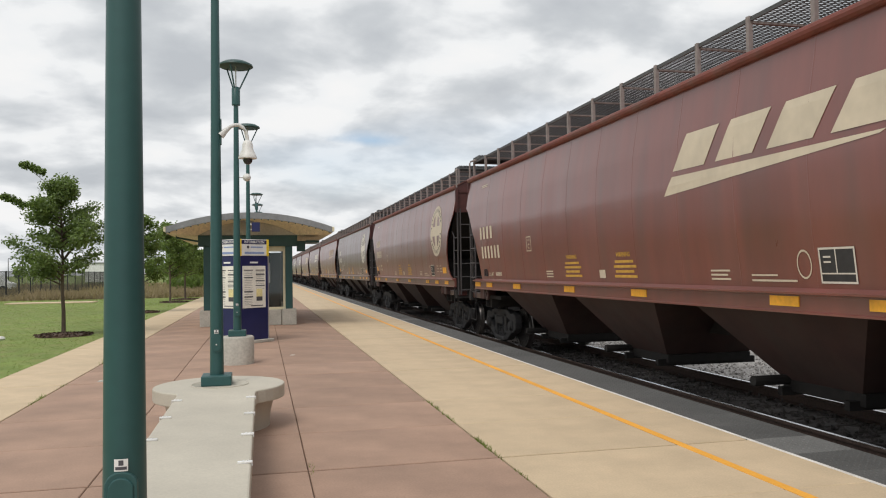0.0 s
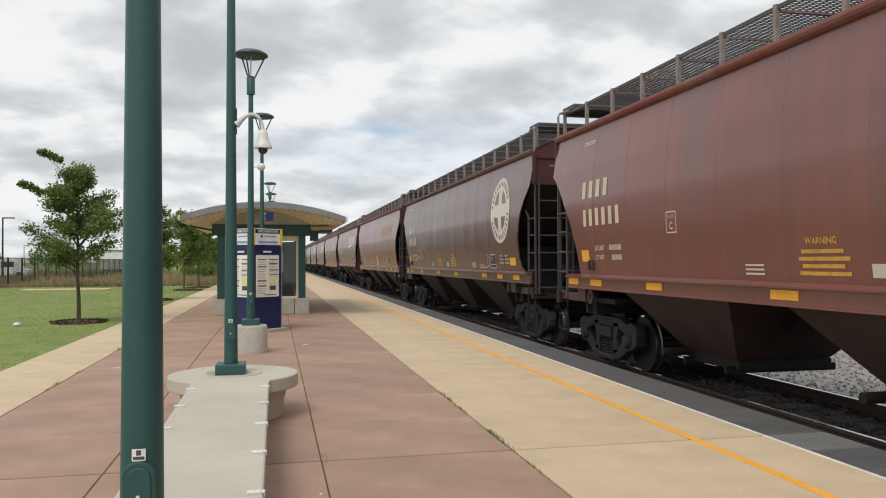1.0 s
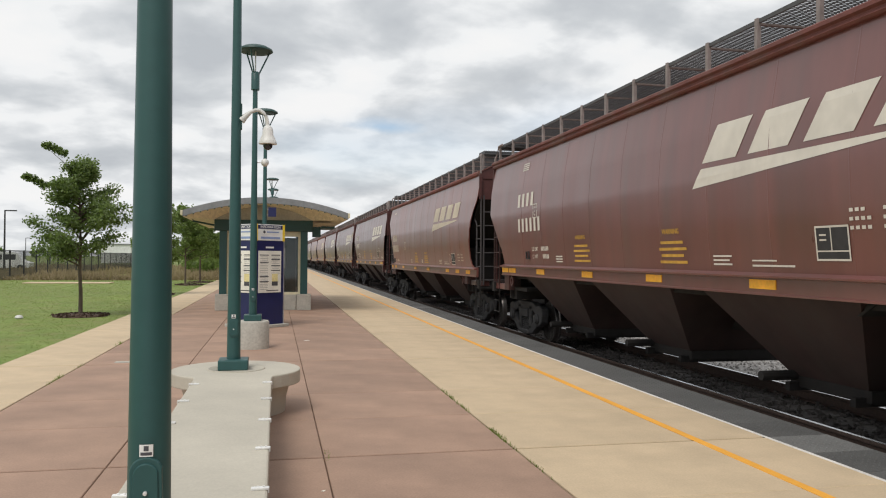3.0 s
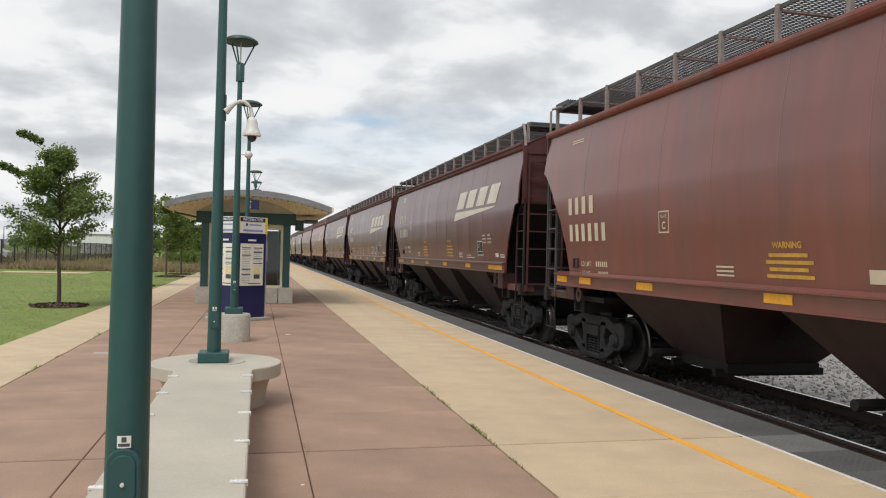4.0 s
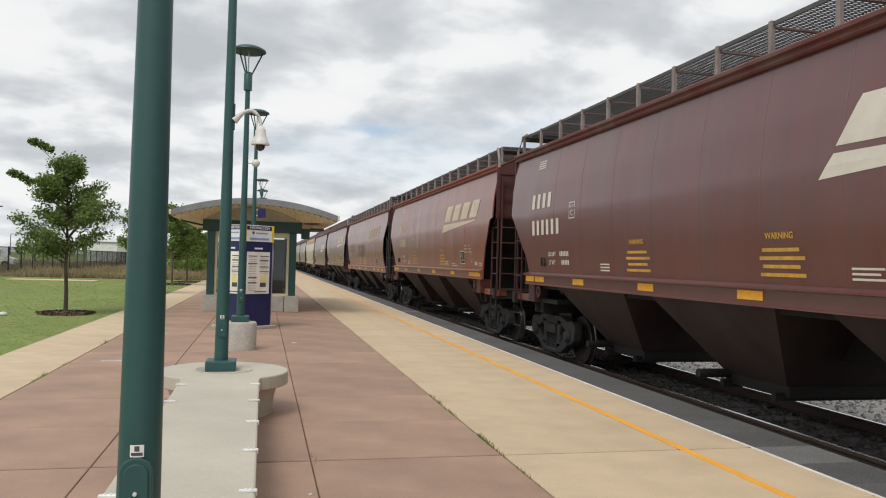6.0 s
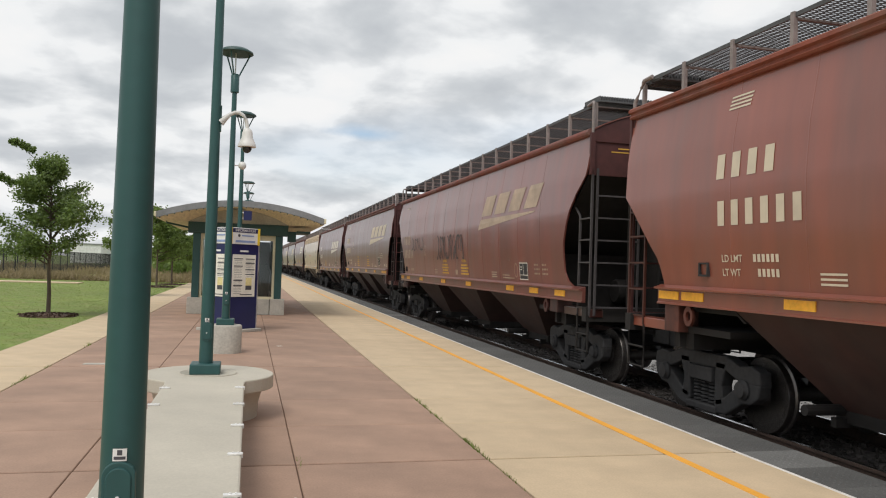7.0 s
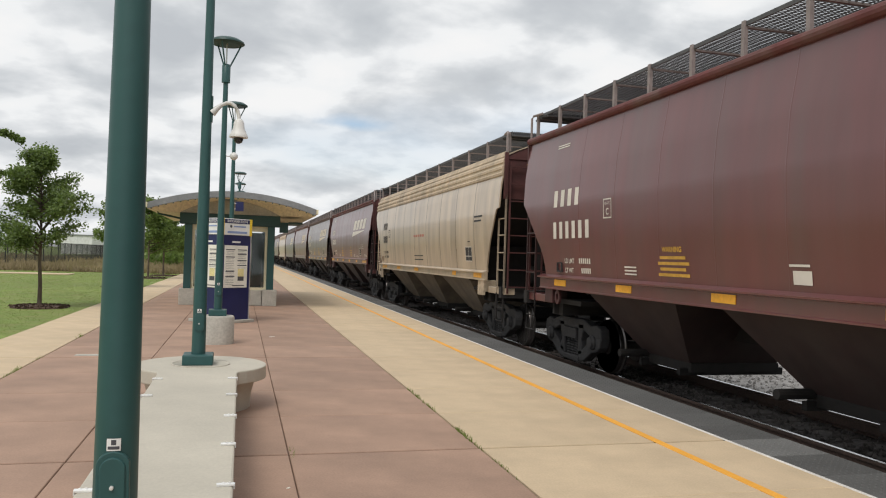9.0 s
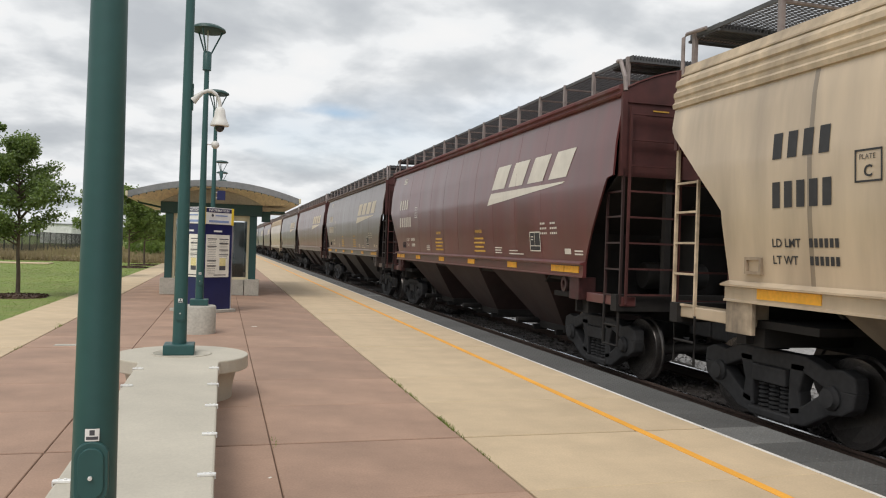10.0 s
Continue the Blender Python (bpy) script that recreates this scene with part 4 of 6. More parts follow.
def distance():
    rnd = random.Random(21)
    # far tree line: clumps with uneven tops
    for name, xa, xb, y, hmin, hmax, n in (("tree_line", -10.5, -6.5, 95, 3.0, 5.0, 8), ("far_tree_line", -420, 60, 420, 4, 8, 90), ("scrub_line", -8, -4.0, 82, 1.5, 3.0, 5)):
        g = Geo()
        for k in range(n):
            cx, hh = rnd.uniform(xa, xb), rnd.uniform(hmin, hmax)
            cy = y + rnd.uniform(-8, 8)
            wid = hh * rnd.uniform(0.5, 0.9)
            for j in range(110 if y < 200 else 90):
                u = rnd.random()
                d = Vector((rnd.gauss(0, 1), rnd.gauss(0, 1), rnd.gauss(0, 1))).normalized() * rnd.random() ** 0.3
                p = Vector((cx + d.x * wid * 0.7, cy + d.y * wid * 0.5, hh * 0.52 + d.z * hh * 0.48))
                s = hh * 0.075 * rnd.uniform(0.6, 1.4)
                q = Euler((rnd.random() * 6, rnd.random() * 6, rnd.random() * 6)).to_matrix()
                g.add([p + q @ Vector(v) * s for v in ((-1, -0.6, 0), (1, -0.6, 0.2), (0.8, 0.7, 0), (-0.7, 0.8, 0.2))], [(0, 1, 2), (0, 2, 3)])
        tagged(part(name, g, LEAF_FAR), "distant green trees along the horizon", "trees", kind="stuff")
    t = thing("warehouse", "low white warehouse far across the field", "building", at=(-36.0, 190, 0))
    part("wall", Geo().box(-3.2, 3.2, 0, 15, -0.03, 4.2), FAR_WALL, t)
    part("roof", Geo().box(-3.4, 3.4, -0.2, 15.2, 4.2, 4.45), ROOF_METAL, t)
    for x, y, h in ((-26.6, 85, 6.2), (-58.0, 200, 5.8), (-55.0, 200, 6.0), (-39.5, 150, 5.3)):
        t = thing("street_lamp", "thin grey street lamp far across the field", "street lamp", at=(x, y, -0.03))
        part("mast", Geo().tube([(0, 0, 0), (0, 0, h)], [0.11, 0.07], 8), FENCE, t)
        part("arm", Geo().box(0.0, 1.1, -0.05, 0.05, h - 0.12, h), FENCE, t)
    # vans parked beyond the fence
    for x, y, turn in ((-27.4, 88, 3),):
        t = thing("parked_van", "white parked van beyond the field fence", "van", "", (x, y, -0.03))
        t.rotation_euler = (0, 0, radians(turn))
        body = [(-2.5, 0.35), (2.4, 0.35), (2.5, 0.9), (1.75, 1.1), (1.2, 1.85), (0.9, 2.0), (-2.4, 2.0), (-2.5, 1.8)]
        part("body", Geo().prism(body, -0.95, 0.95), WHITE_PAINT, t, "white van body", bevel=0.04)
        for a, b in ((-2.2, -1.2), (-1.1, -0.1), (0.0, 1.15)):
            part("window", Geo().box(a, b, -0.962, -0.94, 1.2, 1.75), SMOKED, t, "dark side window")
        for wx in (-1.6, 1.6):
            g = Geo().lathe([(0.2, -0.1), (0.35, -0.09), (0.35, 0.09), (0.2, 0.1)], 16)
            g.v = [(wx + p[0], -0.88 + p[2], 0.35 + p[1]) for p in g.v]
            part("wheel", g, BLACK, t, "black wheel")
    t = thing("concrete_pad", "flat pale concrete pad lying in the grass", "slab", at=(-12.2, 50.5, -0.03))
    part("slab", Geo().box(-2.4, 2.4, -0.8, 0.8, 0, 0.06, c=0.01), TAN_SLAB, t)
    t = thing("trackside_stake", "thin dark stake beyond the track", "post", at=(10.2, 9.8, -0.75))
    part("shaft", Geo().tube([(0, 0, 0), (0, 0, 1.0)], 0.03, 8), FENCE, t)


distance()


# ---- freight train ----
COUPLED = 0.69
SIDE_Z = (1.55, 2.3, 2.9, 3.5, 4.12)
SIDE_X = (1.49, 1.575, 1.60, 1.56, 1.455)
RIBBED = [(1.46, 4.15), (1.505, 4.155), (1.525, 4.18), (1.505, 4.21), (1.505, 4.23), (1.545, 4.25), (1.545, 4.29), (1.50, 4.32), (1.40, 4.32)]
ROLLED = [(1.455, 4.155), (1.495, 4.16), (1.525, 4.185), (1.535, 4.22), (1.525, 4.255), (1.50, 4.275), (1.40, 4.285)]
BANDED = [(1.48, 3.70), (1.555, 3.71), (1.565, 3.76), (1.535, 3.79), (1.535, 3.83), (1.55, 3.85), (1.55, 3.90), (1.515, 3.93), (1.505, 3.97), (1.53, 3.99), (1.52, 4.05), (1.46, 4.11), (1.40, 4.26)]
ROUND_NEAR = ((1.5, 0.25), (1.60, 0.28), (1.63, 0.55), (1.72, 0.76), (1.86, 0.87), (2.2, 0.88), (2.4, 0.86), (2.7, 0.74), (2.95, 0.58), (3.2, 0.38), (3.45, 0.08), (3.52, 0.02), (4.3, 0.02))
ROUND_FAR = ((1.5, 1.27), (1.75, 1.22), (2.09, 1.16), (2.55, 0.95), (2.84, 0.72), (3.03, 0.58), (3.40, 0.17), (3.48, 0.02), (4.3, 0.02))
SLANT_NEAR = ((1.5, 1.04), (1.72, 1.01), (2.0, 0.85), (2.95, 0.24), (2.98, 0.24), (3.0, 0.05), (4.3, 0.05))
SLANT_FAR = ((1.5, 1.12), (1.78, 1.10), (2.06, 1.0), (2.38, 0.69), (2.88, 0.22), (2.98, 0.10), (4.3, 0.02))
WAVE_NEAR = ((1.5, 0.80), (1.80, 0.84), (2.1, 0.78), (2.31, 0.64), (2.61, 0.36), (2.85, 0.14), (2.98, 0.04), (3.4, 0.10), (4.3, 0.14))
PALE_FAR = ((1.5, 1.16), (1.64, 1.16), (2.41, 1.08), (2.96, 0.52), (3.36, 0.07), (3.45, 0.02), (4.3, 0.02))
# half length, sill heights, eave moulding, end openings, foot of the end panel, top of the side sheet
KINDS = {
    "round": dict(half=8.245, sill=(1.37, 1.62), eave=ROLLED, near=ROUND_NEAR, far=ROUND_FAR, panel=3.50, top=4.18, ends=(0.06, 0.75)),
    "slant": dict(half=7.64, sill=(1.49, 1.74), eave=RIBBED, near=SLANT_NEAR, far=SLANT_FAR, panel=3.0, top=4.17, ends=(0.99, 1.0)),
    "wave": dict(half=7.64, sill=(1.39, 1.64), eave=ROLLED, near=WAVE_NEAR, far=SLANT_FAR, panel=3.0, top=4.18, ends=(0.75, 0.95)),
    "banded": dict(half=7.895, sill=(1.40, 1.62), eave=BANDED, near=SLANT_NEAR, far=PALE_FAR, panel=3.2, top=3.74, ends=(1.0, 1.15)),
}
KIND, HALF = KINDS["round"], 8.245


def set_kind(name):
    """The kind of car being built or marked."""
    global KIND, HALF
    KIND = KINDS[name]
    HALF = KIND["half"]


def side_x(z):
    return float(np.interp(z, SIDE_Z, SIDE_X))


def side_end(z, end):
    """How far the side sheet reaches at a height, at the leading end (-1) or the trailing end."""
    zs, back = zip(*(KIND["near"] if end < 0 else KIND["far"]))
    return HALF - float(np.interp(z, zs, back))


def buckle(y, z, s):
    """The thin sheet is drawn in between its inner ribs, a few millimetres and unevenly."""
    w = 0.5 - 0.5 * math.cos(2 * math.pi * (y + 7.5) / 1.25)
    uneven = 0.55 + 0.45 * math.sin(y * 1.9 + s + 0.8 * z) * math.cos(y * 0.7 + 2.1)
    up = max(0.0, math.sin(math.pi * min(1, max(0, (z - 1.75) / 2.3))))
    return -0.008 * w * uneven * up


def car_body(root):
    foot, top = KIND["sill"][1] - 0.03, KIND["top"]
    zs = [foot] + [z for z in (1.63, 1.66, 1.72, 1.8, 1.88, 1.95, 2.1, 2.25, 2.4, 2.55, 2.7, 2.85, 2.93, 2.96, 2.985, 3.01, 3.1, 3.2, 3.27, 3.34, 3.42, 3.48, 3.6, 3.8, 3.95) if foot + 0.01 < z < top - 0.05] + [top]
    us = [-1, -0.997] + [-0.975 + 0.0195 * k for k in range(101)] + [0.997, 1]
    s0, s1 = KIND["sill"]
    pitch, wide = (1.64, 0.03) if KIND["eave"] is BANDED else (1.25, 0.012)
    for s in (-1, 1):
        g = Geo()
        nu = len(us)
        for inner in (0, 1):
            vs = []
            for z in zs:
                a, b = -side_end(z, -1), side_end(z, 1)
                for u in us:
                    y = (a + b) / 2 + u * (b - a) / 2
                    vs.append((s * (side_x(z) - 0.03 * inner + (buckle(y, z, s) if pitch < 1.5 else 0.0) * (1 - inner)), y, z))
            g.add(vs, [(i * nu + k, i * nu + k + 1, (i + 1) * nu + k + 1, (i + 1) * nu + k) for i in range(len(zs) - 1) for k in range(nu - 1)])
        n = len(zs) * nu
        rim = [i * nu for i in range(len(zs))], [i * nu + nu - 1 for i in range(len(zs))]
        g.f += [(a, b, b + n, a + n) for r in rim for a, b in zip(r, r[1:])]
        g.m += [0] * (2 * (len(zs) - 1))
        side = part("side_sheet", g, CAR_PAINT, root, "curved steel side sheet", smooth=35)
        # vertical weld seams over the inner ribs
        for k in range(1, 13):
            y = -7.5 + k * pitch if pitch < 1.5 else HALF - 0.8 - k * pitch
            if abs(y) > HALF - 1.4:
                continue
            g = Geo()
            for za, zb in zip(zs[:-1], zs[1:]):
                g.add([(s * (side_x(z) + dd), y + e, z) for z in (za, zb) for e, dd in ((-wide, 0.0), (0, 0.004), (wide, 0.0))], [(0, 1, 4, 3), (1, 2, 5, 4)])
            part("weld_seam", g, CAR_PAINT, side, smooth=60)
        # side sill, a channel with lips
        o = [(1.525, s0), (1.56, s0), (1.56, s0 + 0.02), (1.545, s0 + 0.03), (1.545, s1 - 0.06), (1.61, s1 - 0.05), (1.612, s1 - 0.03), (1.49, s1 + 0.012), (1.49, s0)]
        part("side_sill", Geo().prism([(s * a, b) for a, b in o], -HALF + KIND["ends"][0], HALF - KIND["ends"][1]), CAR_PAINT, root, "channel side sill")
        part("eave_rail", Geo().prism([(s * a, b) for a, b in KIND["eave"]], -HALF + 0.05, HALF - 0.01), CAR_ROOF, root, "steel eave moulding")
    # roof sheet
    g, n = Geo(), 12
    rz = 4.26 if KIND["eave"] is not BANDED else 4.14
    prof = [(-1.47 + 2.94 * k / n, rz + 0.40 * (1 - (2 * k / n - 1) ** 2)) for k in range(n + 1)]
    g.prism(prof + [(p[0], p[1] - 0.02) for p in prof[::-1]], -HALF + 0.02, HALF - 0.02)
    part("roof", g, CAR_ROOF, root, "low arched steel roof", smooth=35)
    # end panels and slope sheets
    for e in (-1, 1):
        g = Geo()
        top = [(p[0], p[1] - 0.03) for p in prof]
        g.prism(top + [(1.49, KIND["panel"]), (-1.49, KIND["panel"])], e * (HALF - 0.04), e * (HALF - 0.09))
        for sx in (-1, 1):
            g.box(min(sx * 1.42, sx * 1.50), max(sx * 1.42, sx * 1.50), min(e * (HALF - 0.04), e * (HALF + 0.02)), max(e * (HALF - 0.04), e * (HALF + 0.02)), KIND["panel"], 4.2)
        g.box(-1.40, 1.40, min(e * (HALF - 0.04), e * (HALF - 0.015)), max(e * (HALF - 0.04), e * (HALF - 0.015)), 4.06, 4.085)
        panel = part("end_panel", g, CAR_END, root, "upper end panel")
        if e < 0:
            part("caution_mark", Geo().box(-0.98, -0.72, e * (HALF - 0.032), e * (HALF - 0.04), 3.955, 3.975), DECAL_YELLOW, panel, "yellow line too small to read")
            part("caution_mark", Geo().box(-1.10, -0.60, e * (HALF - 0.032), e * (HALF - 0.04), 3.895, 3.915), DECAL_YELLOW, panel, "yellow line too small to read")
        g = Geo()
        vs = [(-1.47, e * (HALF - 0.10), KIND["panel"] + 0.02), (1.47, e * (HALF - 0.10), KIND["panel"] + 0.02), (1.42, e * (HALF - 2.7), 1.35), (-1.42, e * (HALF - 2.7), 1.35)]
        g.add(vs + [(p[0], p[1] - e * 0.05, p[2]) for p in vs], [(0, 1, 2, 3), (7, 6, 5, 4), (0, 1, 5, 4), (2, 3, 7, 6), (1, 2, 6, 5), (0, 3, 7, 4)])
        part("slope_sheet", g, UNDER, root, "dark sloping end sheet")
        # shear plate under the slope sheet, blocking plate, end sill, posts, brake gear
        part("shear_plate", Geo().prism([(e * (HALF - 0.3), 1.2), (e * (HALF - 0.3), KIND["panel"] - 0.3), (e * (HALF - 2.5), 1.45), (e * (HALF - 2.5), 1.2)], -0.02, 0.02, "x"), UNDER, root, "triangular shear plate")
        # dark plate added to close the see-through gap below the slope sheet
        part("bolster_web", Geo().box(-1.45, 1.45, min(e * (HALF - 1.42), e * (HALF - 1.36)), max(e * (HALF - 1.42), e * (HALF - 1.36)), 0.95, 2.2), UNDER, root, "dark plate added to close the view through the car end")
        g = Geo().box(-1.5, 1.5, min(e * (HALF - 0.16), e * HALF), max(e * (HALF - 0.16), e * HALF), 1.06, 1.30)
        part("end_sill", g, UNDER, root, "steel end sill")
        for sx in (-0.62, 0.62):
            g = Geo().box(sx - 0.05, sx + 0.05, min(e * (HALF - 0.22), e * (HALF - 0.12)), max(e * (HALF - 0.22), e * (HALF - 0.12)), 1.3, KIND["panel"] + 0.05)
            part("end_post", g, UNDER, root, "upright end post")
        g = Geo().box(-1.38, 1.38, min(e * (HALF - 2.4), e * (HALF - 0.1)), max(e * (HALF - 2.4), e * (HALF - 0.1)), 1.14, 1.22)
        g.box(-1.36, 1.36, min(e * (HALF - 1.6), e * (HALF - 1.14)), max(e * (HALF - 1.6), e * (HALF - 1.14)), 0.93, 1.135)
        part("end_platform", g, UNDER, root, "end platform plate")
        g = Geo().lathe([(0.2, -0.55), (0.22, -0.5), (0.22, 0.5), (0.2, 0.55)], 14, (0.1, e * (HALF - 1.1), 1.55), "x")
        part("air_reservoir", g, UNDER, root, "round air reservoir", smooth=40)
        g = Geo().box(-0.16, 0.16, min(e * (HALF - 0.2), e * (HALF + 0.32)), max(e * (HALF - 0.2), e * (HALF + 0.32)), 0.72, 0.98, c=0.02)
        g.box(-0.13, 0.13, min(e * (HALF + 0.3), e * (HALF + COUPLED + 0.02)), max(e * (HALF + 0.3), e * (HALF + COUPLED + 0.02)), 0.70, 1.00, c=0.03)
        part("coupler", g, TRUCK, root, "cast steel coupler")
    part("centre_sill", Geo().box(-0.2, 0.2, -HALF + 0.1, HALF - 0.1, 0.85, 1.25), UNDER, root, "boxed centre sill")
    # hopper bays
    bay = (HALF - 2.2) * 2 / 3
    # near-black filler panels put the shade between the hoppers into colour
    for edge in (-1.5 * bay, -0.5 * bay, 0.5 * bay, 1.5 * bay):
        part("cross_ridge", Geo().prism([(edge - 0.60, 1.50), (edge - 0.5, 1.42), (edge + 0.5, 1.42), (edge + 0.60, 1.50)], -1.40, 1.40, "x"), UNDER, root, "near-black filler ridge for the shade between the hoppers")
    for yc in (-bay, 0, bay):
        g = Geo()
        tl, ll = bay * 0.5 - 0.42, 0.62
        top = [(-1.49, yc - tl, 1.50), (1.49, yc - tl, 1.50), (1.49, yc + tl, 1.50), (-1.49, yc + tl, 1.50)]
        low = [(-0.72, yc - ll, 0.50), (0.72, yc - ll, 0.50), (0.72, yc + ll, 0.50), (-0.72, yc + ll, 0.50)]
        g.add(top + low, [(i, (i + 1) % 4, (i + 1) % 4 + 4, i + 4) for i in range(4)] + [(4, 5, 6, 7), (0, 1, 2, 3)])
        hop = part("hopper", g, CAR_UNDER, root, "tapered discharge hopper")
        g = Geo().box(-0.72, 0.72, yc - 0.66, yc + 0.66, 0.36, 0.50, c=0.01).box(-0.85, 0.85, yc - 0.58, yc - 0.50, 0.32, 0.42).box(-0.85, 0.85, yc + 0.50, yc + 0.58, 0.32, 0.42)
        g.lathe([(0.06, -1.2), (0.06, 1.2)], 10, (0, yc + 0.56, 0.50), "x")
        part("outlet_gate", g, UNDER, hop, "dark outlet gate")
    return root


CAR_UNDER = material("shaded_dusty_hopper_paint", (1, 1, 1), 0.75, object_color=True, grain=4, vary=0.2, stain=1.2, stain_amt=0.3, dirt=(0.05, 0.038, 0.032), dirt_amt=0.5)


def roof_gear(root):
    """Raised grating walks, their stanchions and the long hatch."""
    z = 4.73 if KIND["eave"] is not BANDED else 4.65
    for s in (-1, 1):
        xa, xb = s * 0.48, s * 1.36
        ring = [(xa, -HALF + 0.12), (xb, -HALF + 0.12), (xb, HALF - 0.12), (xa, HALF - 0.12)]
        inner = [(xa + s * 0.025, -HALF + 0.145), (xb - s * 0.025, -HALF + 0.145), (xb - s * 0.025, HALF - 0.145), (xa + s * 0.025, HALF - 0.145)]
        vs = [(p[0], p[1], zz) for zz in (z - 0.05, z) for r in (ring, inner) for p in r]
        fs = []
        for q in range(4):
            w = (q + 1) % 4
            fs += [(q, w, w + 8, q + 8), (q + 4, w + 4, w + 12, q + 12), (q + 8, w + 8, w + 12, q + 12), (q, w, w + 4, q + 4)]
        walkway = part("running_board", Geo().add(vs, fs), GRATE, root, "dark steel grating walk")
        g = Geo()
        for k in range(1, 10):
            x = xa + (xb - xa) * k / 10
            g.box(x - 0.0045, x + 0.0045, -HALF + 0.14, HALF - 0.14, z - 0.016, z - 0.002)
        for k in range(300):
            y = -HALF + 0.16 + k * (2 * HALF - 0.32) / 299
            g.box(min(xa, xb) + 0.02, max(xa, xb) - 0.02, y - 0.005, y + 0.005, z - 0.014, z - 0.004)
        part("grating_bar", g, GRATE, walkway, kind="stuff")
        posts = 11 if KIND["eave"] is BANDED else 16 if KIND["half"] > 8 else 15
        for k in range(posts):
            y = -HALF + 0.14 + k * (2 * HALF - 0.28) / (posts - 1)
            g = Geo().box(min(s * 1.33, s * 1.38), max(s * 1.33, s * 1.38), y - 0.03, y + 0.03, 4.25, z + 0.01)
            g.box(min(s * 0.48, s * 1.34), max(s * 0.48, s * 1.34), y - 0.02, y + 0.02, z - 0.07, z - 0.045)
            part("stanchion", g, STANCHION, walkway)
    for e in (-1, 1):
        g = Geo()
        y0, y1 = e * (HALF - 0.02), e * (HALF - 0.62)
        zw = z + (0.09 if KIND["half"] > 8 else 0.0)
        for k in range(58):
            x = -1.34 + 0.047 * k
            g.box(x - 0.008, x + 0.008, min(y0, y1), max(y0, y1), zw - 0.07, zw + 0.012)
        for y in (y0, (y0 + y1) / 2, y1):
            g.box(-1.36, 1.36, y - 0.02, y + 0.02, zw - 0.09, zw - 0.06)
        part("end_walk", g, GRATE, root, "cross walk of steel grating", kind="stuff")
        for s in (-1, 1):
            if KIND["eave"] is RIBBED:
                pts = [(s * 1.45, e * (HALF - 0.01), 4.22), (s * 1.45, e * (HALF - 0.04), 4.42), (s * 1.42, e * (HALF - 0.24), 4.70), (s * 1.38, e * (HALF - 0.40), z)]
                g = Geo().tube(pts, 0.032, 8)
            else:
                pts = [(s * 1.45, e * (HALF - 0.03), 3.95), (s * 1.45, e * (HALF - 0.03), z - 0.04), (s * 1.43, e * (HALF - 0.07), z), (s * 1.38, e * (HALF - 0.4), z)]
                g = Geo().tube(pts, 0.024, 8)
            part("grab_rail", g, STANCHION, root, "bent corner grab rail")
    g = Geo().prism([(-0.42, 4.58), (-0.42, 4.68), (-0.3, 4.74), (0.3, 4.74), (0.42, 4.68), (0.42, 4.58)], -HALF + 0.9, HALF - 0.9)
    part("hatch_cover", g, GRATE, root, "long trough hatch cover")


def lattice(cols, rows, bars_z, thick, place):
    """One flat welded frame: two stiles (cols) and bars at heights, drawn out by a thickness."""
    us = [cols[0], cols[0] + 0.034, cols[1] - 0.03, cols[1]]
    zs = sorted({rows[0], rows[1], *(z + q for z in bars_z for q in (-0.013, 0.013))})
    g, ix = Geo(), {}

    def vert(i, k, side):
        if (i, k, side) not in ix:
            ix[i, k, side] = len(g.v)
            g.v.append(place(us[i], zs[k], thick * (side - 0.5)))
        return ix[i, k, side]
    solid = set()
    for k in range(len(zs) - 1):
        mid = (zs[k] + zs[k + 1]) / 2
        for i in range(3):
            if i != 1 or any(abs(mid - z) < 0.013 for z in bars_z):
                solid.add((i, k))
    for i, k in solid:
        for side in (0, 1):
            g.f.append((vert(i, k, side), vert(i + 1, k, side), vert(i + 1, k + 1, side), vert(i, k + 1, side)))
        for (di, dk), (a, b) in (((-1, 0), ((0, 0), (0, 1))), ((1, 0), ((1, 0), (1, 1))), ((0, -1), ((0, 0), (1, 0))), ((0, 1), ((0, 1), (1, 1)))):
            if (i + di, k + dk) not in solid:
                g.f.append((vert(i + a[0], k + a[1], 0), vert(i + b[0], k + b[1], 0), vert(i + b[0], k + b[1], 1), vert(i + a[0], k + a[1], 1)))
    g.m = [0] * len(g.f)
    return g


